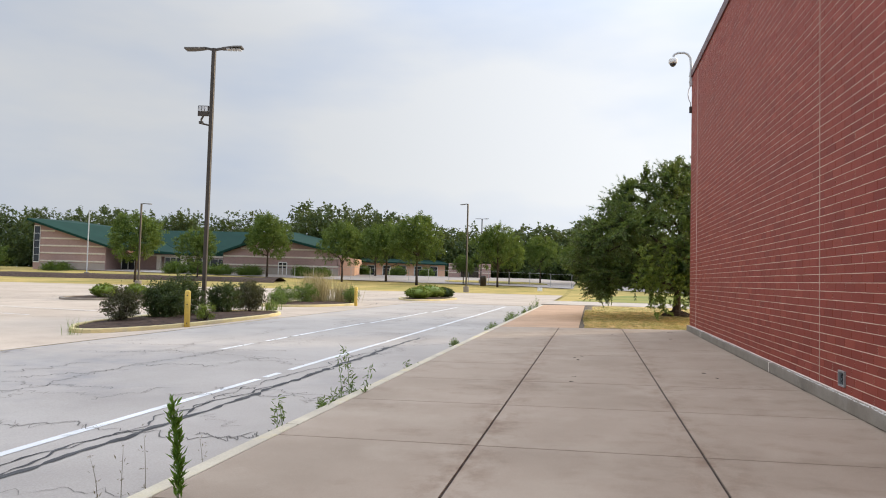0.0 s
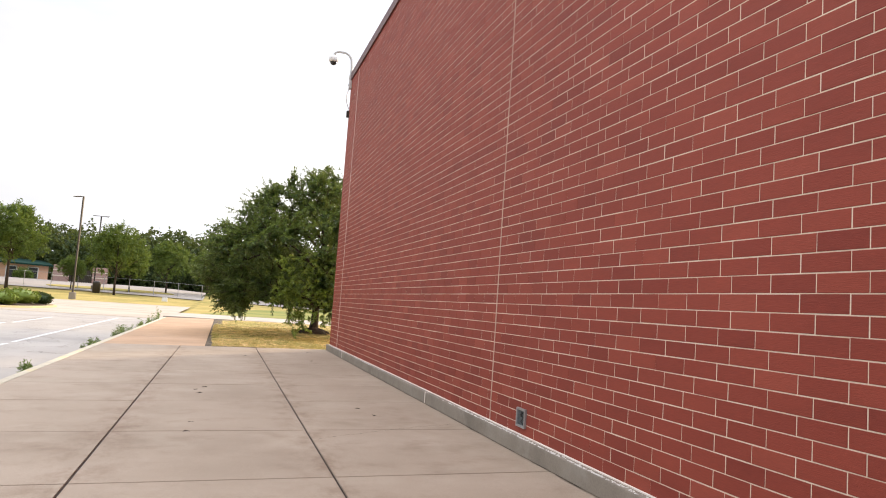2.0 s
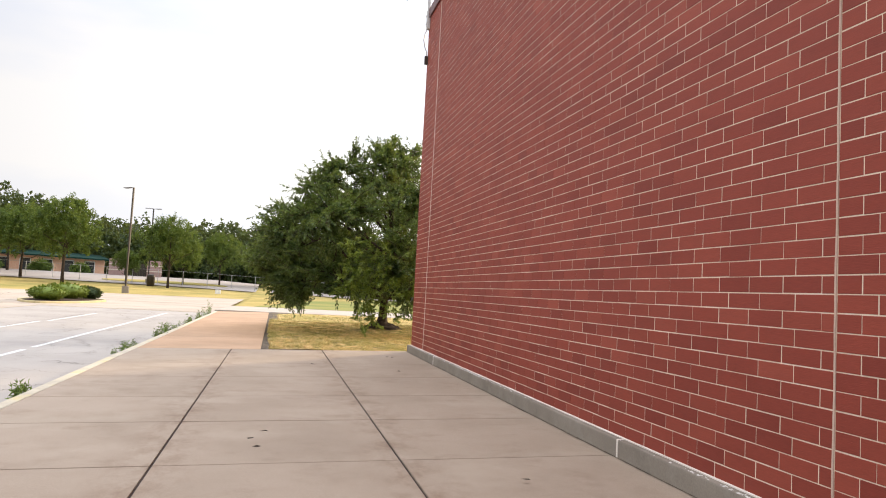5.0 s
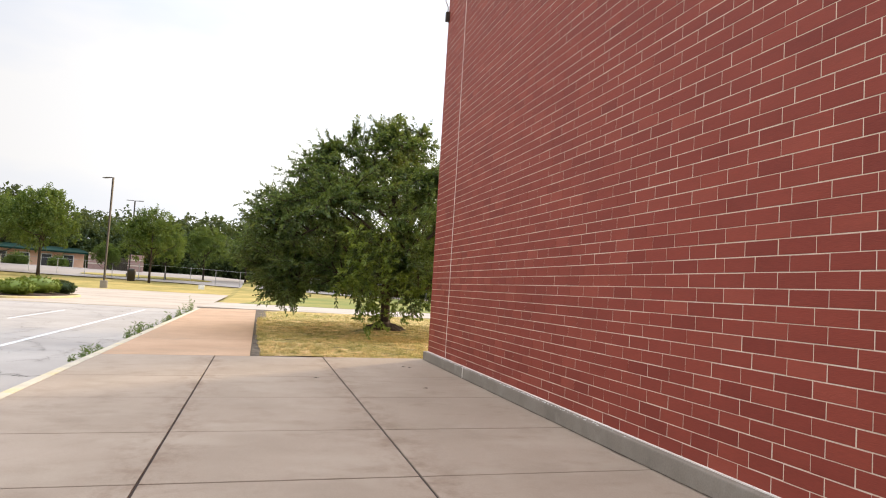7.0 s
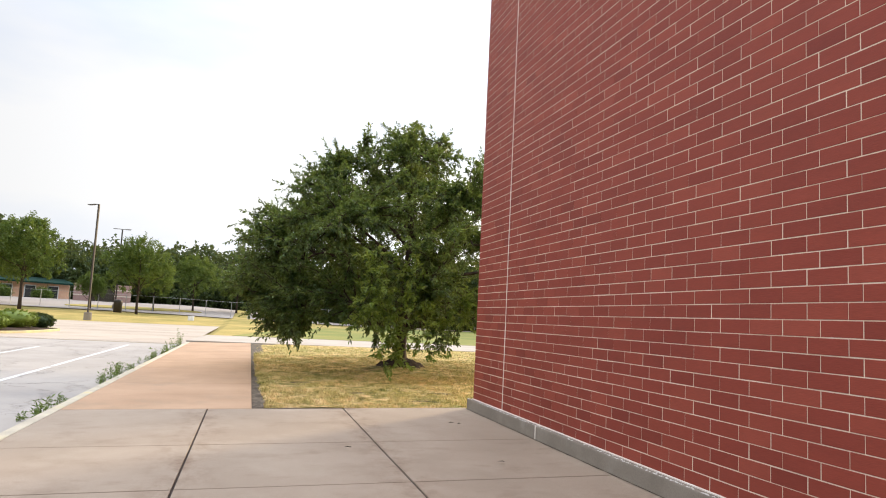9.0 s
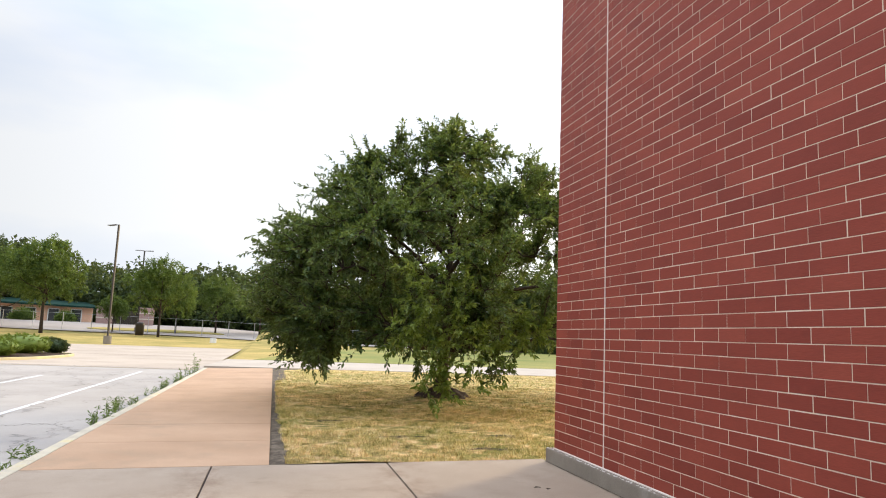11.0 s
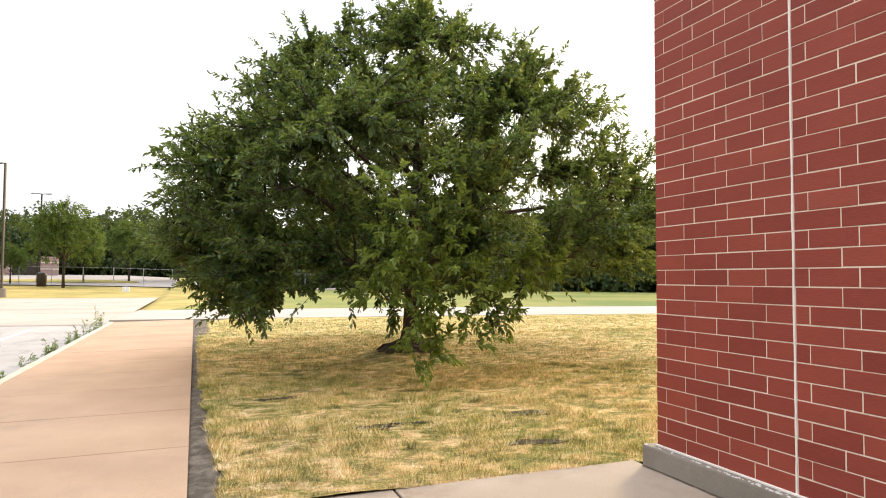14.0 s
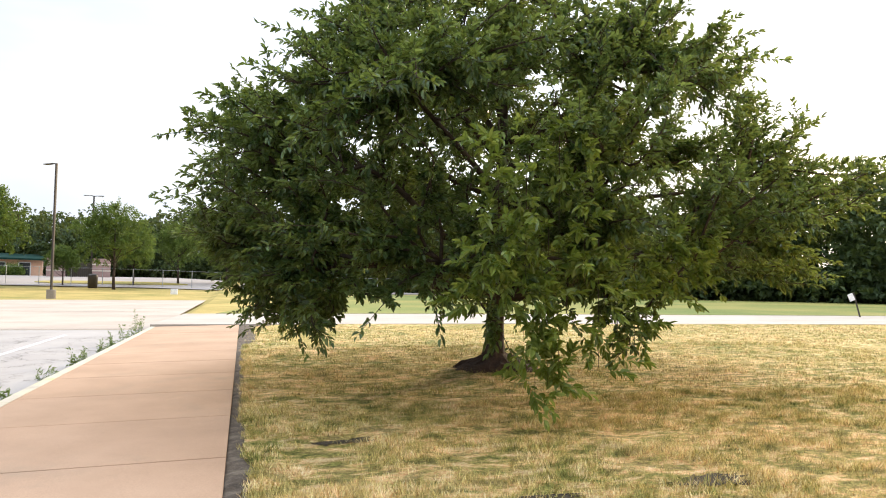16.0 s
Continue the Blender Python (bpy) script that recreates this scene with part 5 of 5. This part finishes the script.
def roof_sheet(points, faces, label="green standing-seam roof", thick=0.35):
    bm = bmesh.new()
    up = [bm.verts.new(p) for p in points]
    dn = [bm.verts.new((p[0], p[1], p[2] - thick)) for p in points]
    for f in faces:
        bm.faces.new([up[i] for i in f])
        bm.faces.new([dn[i] for i in reversed(f)])
    n = len(points)
    for i in range(n):
        j = (i + 1) % n
        bm.faces.new((up[i], dn[i], dn[j], up[j]))
    return part("roof", bm, M_GREENROOF, school, label)


facade([(-65.0, 1.0), (-53.5, 1.0), (-53.5, 5.2), (-65.0, 8.6)], 0, 14, M_PINK, "wall", "mauve gable wall")
facade([(-53.5, 1.0), (-34.5, 1.0), (-34.5, 4.2), (-53.5, 4.2)], 5.5, 14, M_PINK, "wall", "recessed entrance wall")
facade([(-34.5, 0.6), (-16.2, 0.6), (-16.2, 4.6), (-27.1, 7.1), (-34.5, 4.4)], -1.0, 12, M_PINK, "wall", "mauve gable wall")
facade([(-16.18, 0.6), (-13.9, 0.6), (-13.9, 4.1), (-16.18, 4.1)], 0.5, 11, M_ORANGE, "wall", "narrow salmon wall")
facade([(-13.88, 0.3), (0.6, 0.3), (0.6, 3.75), (-13.88, 3.75)], 11, 22, M_ORANGE, "wall", "low salmon wing")
# roofs: the front planes fall towards the entrance, the rear ones climb behind them
roof_sheet([(-65.8, -0.7, 9.25), (-52.2, -0.7, 4.98), (-42.8, 4.3, 4.35), (-54.1, 14, 8.55), (-66.5, 14, 10.0)], [(0, 1, 3), (1, 2, 3), (0, 3, 4)])
roof_sheet([(-42.75, 4.3, 4.35), (-34.6, 4.3, 4.45), (-34.5, 14, 8.75), (-54.0, 14, 8.6)], [(0, 1, 2, 3)])
roof_sheet([(-27.1, -1.7, 7.55), (-15.6, -1.7, 4.85), (-17.5, 12, 6.95), (-26.0, 12, 8.75)], [(0, 1, 2, 3)])
roof_sheet([(-35.3, -1.7, 4.45), (-27.12, -1.7, 7.55), (-26.02, 12, 8.75), (-34.4, 12, 6.1)], [(0, 1, 2, 3)])
roof_sheet([(-14.4, 10.2, 3.95), (1.2, 10.2, 3.75), (0.0, 17, 4.5), (-14.4, 17, 4.7)], [(0, 1, 2, 3)], thick=0.22)
bm = bmesh.new()
box(bm, -53.0, -34.8, 4.4, 4.7, 3.75, 4.02, 0.03)
part("fascia", bm, M_CREAM, school, "cream entrance fascia")
for x0, x1, y, zs in ((-63.9, -53.6, -0.07, (2.55, 3.81, 4.97, 6.14, 7.32)), (-34.4, -16.3, -1.07, (2.65, 3.98, 5.23))):
    for z in zs:
        xa, xe = (x0, min(x1, -65.0 + (8.3 - z) * 3.38)) if x0 < -50 else (max(x0, -34.5 + (z - 4.2) * 2.74), min(x1, -27.1 + (6.9 - z) * 4.36))
        bm = bmesh.new()
        box(bm, xa, xe, y, y + 0.2, z - 0.12, z + 0.12, 0.02)
        part("stone_band", bm, M_CREAM, school, "cream stone band")
for x0, x1, y in ((-63.9, -53.55, -0.09), (-34.45, -16.25, -1.09)):
    bm = bmesh.new()
    box(bm, x0, x1, y, y + 0.2, 0.9, 2.3, 0.02)
    part("stone_base", bm, M_FARLOT, school, "pale stone wall base")


def school_window(x0, x1, z0, z1, y, cols, rows, bar=0.06):
    fr = bmesh.new()
    box(fr, x0, x1, y - 0.10, y - 0.04, z1, z1 + 0.14)
    box(fr, x0, x1, y - 0.10, y - 0.04, z0 - 0.14, z0)
    for i in range(cols + 1):
        x = x0 + (x1 - x0) * i / cols
        box(fr, x - bar, x + bar, y - 0.11, y - 0.04, z0, z1)
    for j in range(1, rows):
        z = z0 + (z1 - z0) * j / rows
        box(fr, x0, x1, y - 0.105, y - 0.04, z - bar * 0.8, z + bar * 0.8)
    win = part("window", fr, M_WHITE, school, "white-framed window")
    g = bmesh.new()
    box(g, x0, x1, y - 0.06, y - 0.02, z0, z1)
    part("pane", g, M_WINDOW, win)


school_window(-64.95, -64.0, 2.4, 8.0, 0, 1, 5, 0.025)
school_window(-53.4, -51.2, 1.5, 3.6, 5.5, 2, 1)
school_window(-46.2, -43.4, 1.6, 3.6, 5.5, 3, 1)
school_window(-42.6, -36.0, 1.9, 3.5, 5.5, 5, 1)
school_window(-25.7, -24.4, 0.9, 3.1, -1.0, 2, 1)
for k in range(5):
    school_window(-13.0 + 2.75 * k, -11.7 + 2.75 * k, 1.3, 3.2, 11, 1, 1)
for x in (-46.9, -43.0):
    bm = bmesh.new()
    box(bm, x - 0.35, x + 0.35, 4.6, 5.2, 0.4, 3.78, 0.03)
    part("column", bm, M_CREAM, school, "cream entrance column")

# long dark mulch bank in front of the school and hedges
bm = bmesh.new()
prev = None
for x in np.linspace(-80, -21, 50):
    row = []
    for y, z in ((-23.5, -0.05), (-22.0, 0.45), (-20.0, 0.62), (-18.0, 0.45), (-15, -0.3)):
        p = SCHOOL @ Vector((x, y, 0))
        row.append(bm.verts.new((p.x, p.y, land(p.x, p.y) + z * (0.9 + 0.2 * noise.noise(Vector((x * 0.3, y, 0)))))))
    if prev:
        for i in range(4):
            bm.faces.new((prev[i], row[i], row[i + 1], prev[i + 1]))
    prev = row
tagged(part("mulch_bank", bm, M_MULCH, smooth=True), "long low bank of dark brown mulch", "bank", kind="structure")
hed = random.Random(8)
for k, (x, y, w, h) in enumerate([(-60, -2, 5, 0.9), (-41, -3, 4, 1.7), (-37.5, -3, 4, 1.7), (-34, -4, 4.5, 1.3), (-29.5, -4, 4.5, 1.2), (-21.5, -3.5, 3.0, 1.3), (-18.6, -3.5, 3.0, 1.1), (-13.5, 8.5, 2.4, 1.3), (-7.5, 8.5, 2.4, 1.4), (-2.5, 9, 2.0, 1.2), (-70, -3, 6, 4.2), (-76, -4, 7, 4.6)]):
    p = SCHOOL @ Vector((x, y, 0))
    bush(p.x, p.y, w, h, 200 + k, M_LEAF_FAR, "rounded green hedge before the school", size=0.26, z=land(p.x, p.y) - 0.1, n=150, group="school hedges")

# ---- masonry enclosure, bin and fence in the upper car park ----
ob = thing("masonry_enclosure", pose(-22.5, 93.0, land(-22.5, 93.0), 0, 0, 8), "low mauve masonry enclosure with cream bands", "enclosure")
for x in (-2.6, 2.4):
    bm = bmesh.new()
    box(bm, x - 1.0, x + 1.0, -0.4, 0.4, -0.5, 2.4, 0.04)
    part("wall", bm, M_PINK, ob)
    for z in (0.8, 1.6):
        bm = bmesh.new()
        box(bm, x - 1.03, x + 1.03, -0.43, 0.43, z, z + 0.15, 0.01)
        part("stone_band", bm, M_CREAM, ob)
bm = bmesh.new()
for i in range(14):
    box(bm, -1.5 + 0.22 * i, -1.32 + 0.22 * i, -0.05, 0.05, 0.05, 1.9)
part("gate", bm, M_BRONZE, ob)
ob = thing("trash_bin", pose(-17.2, 73.0, land(-17.2, 73.0)), "dark bronze litter bin on the verge", "bin")
bm = bmesh.new()
tube(bm, [(0, 0, -0.05), (0, 0, 1.1), (0, 0, 1.25), (0, 0, 1.4)], [0.42, 0.46, 0.46, 0.25], 18)
part("body", bm, M_BRONZE, ob, "", True)

fence = thing("chain_link_fence", Matrix(), "grey chain-link fence posts along the upper car park", "fence", "", "structure")
line = [(-46 + 2.9 * k, 75.5 + 0.12 * k) for k in range(20)] + [(12 + 2.9 * k, 77.5 - 1.4 * k) for k in range(24)]
post_bm = bmesh.new()
tube(post_bm, [(0, 0, -0.3), (0, 0, 1.85), (0, 0, 1.9)], [0.035, 0.035, 0.02], 8)
first = part("post", post_bm, M_GREYMETAL, fence)
first.location = (*line[0], land(*line[0]))
for x, y in line[1:]:
    o = new("post", first.data)
    o.parent = fence
    o.location = (x, y, land(x, y))
for (xa, ya), (xb, yb) in zip(line, line[1:]):
    bm = bmesh.new()
    tube(bm, [(xa, ya, land(xa, ya) + 1.83), (xb, yb, land(xb, yb) + 1.83)], [0.012, 0.012], 6)
    part("rail", bm, M_GREYMETAL, fence)

# grass island in the upper car park
bm = bmesh.new()
prism(bm, smooth_outline([(-24, 78), (-12, 79), (-8, 82), (-14, 84), (-24, 82)]), 0.02, 0.16, land)
tagged(part("verge_island", bm, M_VERGE), "grass island in the upper car park", "verge", kind="structure")

# ---- trees a way off ----
kinds = [plain_tree("verge_tree", s, 2.3, h, r, 15000, 0.20, M_LEAF_FAR, "young green shade tree on the verge", "tree", "verge trees", 600, 0.13)
         for s, h, r in ((5, 8.2, 3.3), (6, 8.6, 3.7), (7, 7.6, 3.0))]
spots = [(-50.0, 74.5, 1.18), (-36.6, 70.2, 0.98), (-37.0, 86.6, 1.1), (-25.4, 68.3, 1.0), (-14.9, 70.5, 0.98), (-31.5, 74.5, 1.05), (-53.2, 48.5, 0.83), (-52.2, 59.5, 0.80), (-20.5, 75.8, 0.5), (-14.3, 78.5, 0.62), (-10.2, 83.0, 0.85), (-5.0, 88.0, 0.8)]
for k, (x, y, s) in enumerate(spots):
    m = pose(x, y, land(x, y), 0, 0, 47 * k) @ Matrix.Scale(s, 4)
    if k < 3:
        kinds[k].matrix_basis = m
    else:
        copy_thing(kinds[k % 3], m)

# far woods, one mass
rng = np.random.default_rng(77)
VV, FF, base = [], [], 0
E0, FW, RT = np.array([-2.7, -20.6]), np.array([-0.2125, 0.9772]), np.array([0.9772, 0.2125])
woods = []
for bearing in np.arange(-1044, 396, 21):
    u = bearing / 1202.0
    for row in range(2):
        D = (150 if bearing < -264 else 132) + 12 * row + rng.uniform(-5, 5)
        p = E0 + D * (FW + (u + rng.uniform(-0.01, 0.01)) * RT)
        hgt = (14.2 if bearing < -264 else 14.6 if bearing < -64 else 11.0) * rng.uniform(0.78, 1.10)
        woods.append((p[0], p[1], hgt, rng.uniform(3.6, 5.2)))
for k in range(40):
    u = k / 39
    x, y = 8 + 62 * u + rng.uniform(-2, 2), 96 - 62 * u ** 1.2 + rng.uniform(-3, 3)
    woods.append((x, y, (8.5 + 7.0 * u) * rng.uniform(0.85, 1.12), rng.uniform(3.4, 5.0)))
    woods.append((x + 7, y + 6, (10 + 7.0 * u) * rng.uniform(0.85, 1.12), rng.uniform(3.6, 5.2)))
for x, y, h, r in list(woods):
    woods.append((x + rng.uniform(-3, 3), y + rng.uniform(-2, 2), rng.uniform(3.0, 4.5), rng.uniform(4.0, 5.5)))
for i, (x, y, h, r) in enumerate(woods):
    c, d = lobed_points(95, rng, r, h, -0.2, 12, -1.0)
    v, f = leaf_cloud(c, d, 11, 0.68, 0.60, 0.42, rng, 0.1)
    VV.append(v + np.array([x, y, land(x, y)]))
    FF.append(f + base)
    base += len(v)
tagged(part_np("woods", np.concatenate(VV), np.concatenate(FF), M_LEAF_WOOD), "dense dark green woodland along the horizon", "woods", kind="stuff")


# ---- lawn blades and shaded dents ----
rng = np.random.default_rng(9)


def blades(n, x0, x1, y0, y1, h, w, power=1.0):
    x = rng.uniform(x0, x1, n)
    y = y0 + (y1 - y0) * rng.random(n) ** power
    tuft = np.array([noise.noise(Vector((a * 1.9, b * 1.9, 0))) + 0.6 * noise.noise(Vector((a * 6, b * 6, 4))) for a, b in zip(x, y)])
    bare = np.min([np.hypot((x - cx) / rx, (y - cy) / ry) for cx, cy, rx, ry in DENTS], axis=0)
    rim = np.array([lawn_edge(b) for b in y])
    keep = (x > rim - 0.03) & (tuft > rng.uniform(-0.6, 0.25, n)) & (bare > rng.uniform(0.20, 1.10, n))
    x, y, tuft = x[keep], y[keep], tuft[keep]
    n = len(x)
    z = np.array([lawn_z(a, b) for a, b in zip(x, y)])
    hh = h * rng.uniform(0.5, 1.25, n) * (1 + 0.7 * np.clip(tuft, -0.5, 1)) * np.where(bare[keep] < 1.5, 1.35, 1.0)
    a = rng.uniform(0, 6.28, n)
    ln = rng.uniform(0.3, 1.3, n) * hh
    b = np.column_stack([x, y, z - 0.004])
    s = np.column_stack([np.cos(a + 1.57), np.sin(a + 1.57), np.zeros(n)]) * w
    tip = b + np.column_stack([np.cos(a) * ln, np.sin(a) * ln, hh])
    v = np.stack([b - s, b + s, tip], 1).reshape(-1, 3)
    return v, np.arange(3 * n).reshape(-1, 3)


DENTS = [(0.09, 2.10, 0.30, 0.10), (-1.55, 1.93, 0.27, 0.09), (-1.15, 2.02, 0.22, 0.05), (-0.33, 1.01, 0.32, 0.09), (-2.18, 3.88, 0.28, 0.10), (1.5, 1.6, 0.24, 0.09), (2.6, 2.6, 0.16, 0.05), (4.2, 4.4, 0.18, 0.05), (3.4, 1.5, 0.2, 0.06)]
sets = [blades(9000, -3.03, -2.84, 0.24, 13.0, 0.052, 0.0030), blades(210000, -2.93, 5.0, 0.2, 5.5, 0.042, 0.0028), blades(90000, -2.93, 10.0, 5.0, 12.0, 0.040, 0.0045), blades(45000, -2.93, 20.0, 11.0, 19.0, 0.042, 0.008)]
VV, FF, base = [], [], 0
for v, f in sets:
    VV.append(v)
    FF.append(f + base)
    base += len(v)
tagged(part_np("lawn_grass", np.concatenate(VV), np.concatenate(FF), M_BLADE), "short dry yellow-green grass blades", "grass", kind="stuff")
# flat dark patches paint the shade of dents; the turf isn't sunk here
for cx, cy, rx, ry in DENTS:
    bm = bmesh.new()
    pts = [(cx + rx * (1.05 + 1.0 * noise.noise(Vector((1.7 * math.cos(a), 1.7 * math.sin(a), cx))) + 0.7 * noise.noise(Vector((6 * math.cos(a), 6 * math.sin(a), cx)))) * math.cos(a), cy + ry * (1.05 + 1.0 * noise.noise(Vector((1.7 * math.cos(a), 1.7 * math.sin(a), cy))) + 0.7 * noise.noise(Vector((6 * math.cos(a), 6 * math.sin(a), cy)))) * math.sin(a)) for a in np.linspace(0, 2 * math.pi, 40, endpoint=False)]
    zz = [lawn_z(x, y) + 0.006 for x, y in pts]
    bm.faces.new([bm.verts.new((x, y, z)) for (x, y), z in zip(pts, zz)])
    tagged(part("dent_shade_patch", bm, M_DENT_SHADE), "dark soil patch painting the shade of a dent in the lawn", "soil", kind="structure")

# small scraps and leaves on the pavement
for k, (x, y) in enumerate([(-2.97, -11.5), (-1.0, -10.4), (-1.1, -9.9), (-2.9, -8.3), (-3.0, -8.6), (-2.95, -8.9), (-0.7, -1.3), (-0.62, -1.36), (-2.2, -2.9), (-0.9, -3.6), (-2.96, -11.0)]):
    bm = bmesh.new()
    q = [bm.verts.new((x + 0.028 * math.cos(a + k) * (1.6 if i % 2 else 1), y + 0.014 * math.sin(a + k), 0.004 + 0.006 * (i % 3))) for i, a in enumerate((0, 1.2, 2.5, 3.6, 5.0))]
    bm.faces.new(q)
    tagged(part("dry_leaf", bm, M_BARK), "small dry brown leaf lying on the pavement", "leaf", "pavement litter")

# ---- bricks of the wall, last ----
def brick_rows():
    """All bricks of the face: course, start and end along the wall, cut at the control joints."""
    n = int((ROOF - 0.16 - PLINTH_H) / COURSE) + 1
    for c in range(n):
        y = 0.0
        first = LENGTH if c % 2 == 0 else LENGTH / 3
        ends = [0.0, -first]
        while ends[-1] > -23.0:
            ends.append(ends[-1] - LENGTH)
        # past the second control joint the bond starts again a little further on
        ends = [e + 0.031 if e < CONTROL[1] - 0.02 else e for e in ends]
        for a, b in zip(ends, ends[1:]):
            cut = [k for k in CONTROL if b + 0.02 < k < a - 0.02]
            pieces = [(a, cut[0]), (cut[0], b)] if cut else [(a, b)]
            for p, q in pieces:
                yield c, q + (0.009 if any(abs(q - k) < 0.03 for k in CONTROL) else JOINT / 2), p - (0.009 if any(abs(p - k) < 0.03 for k in CONTROL) else (JOINT / 2 if p < 0 else 0.0))


def brick_shape(length, height, proud=0.0):
    """Front of a brick with a small chamfer; it stands in the mortar bed."""
    e = 0.0025
    x0, x1 = 0.0 - proud, 0.02
    v = [(x1, 0, 0), (x1, length, 0), (x1, length, height), (x1, 0, height),
         (x0 + e, 0, 0), (x0 + e, length, 0), (x0 + e, length, height), (x0 + e, 0, height),
         (x0, e, e), (x0, length - e, e), (x0, length - e, height - e), (x0, e, height - e)]
    f = [(8, 11, 10, 9)]
    for i in range(4):
        j = (i + 1) % 4
        f += [(i, 4 + i, 4 + j, j), (4 + i, 8 + i, 8 + j, 4 + j)]
    return v, f


HB = COURSE - JOINT
near_mesh, VV, FF, count = {}, [], [], 0
brng = random.Random(4)
for c, y0, y1 in brick_rows():
    L = y1 - y0
    z = PLINTH_H + c * COURSE + JOINT
    top = min(z + HB, ROOF - 0.16)
    if top - z < 0.02:
        continue
    if c < 14 and y0 > -6.2 and len(wall.children) < 330:
        key = round(L, 3)
        if key not in near_mesh:
            v, f = brick_shape(L, HB)
            near_mesh[key] = mesh_np("brick", v, f, M_BRICK)
        o = new("brick", near_mesh[key])
        o.parent = wall
        o.location = (brng.uniform(-0.001, 0.0012), y0 + brng.uniform(-0.0016, 0.0016), z + brng.uniform(-0.0012, 0.0012))
    else:
        v, f = brick_shape(L, top - z, brng.uniform(-0.0012, 0.001))
        VV.append(np.array(v) + (0, y0 + brng.uniform(-0.0016, 0.0016), z + brng.uniform(-0.0012, 0.0012)))
        FF.append(np.array(f) + 12 * count)
        count += 1
tagged(part_np("brickwork", np.concatenate(VV), np.concatenate(FF), M_BRICK, wall, "red wire-cut bricks"), kind="stuff")
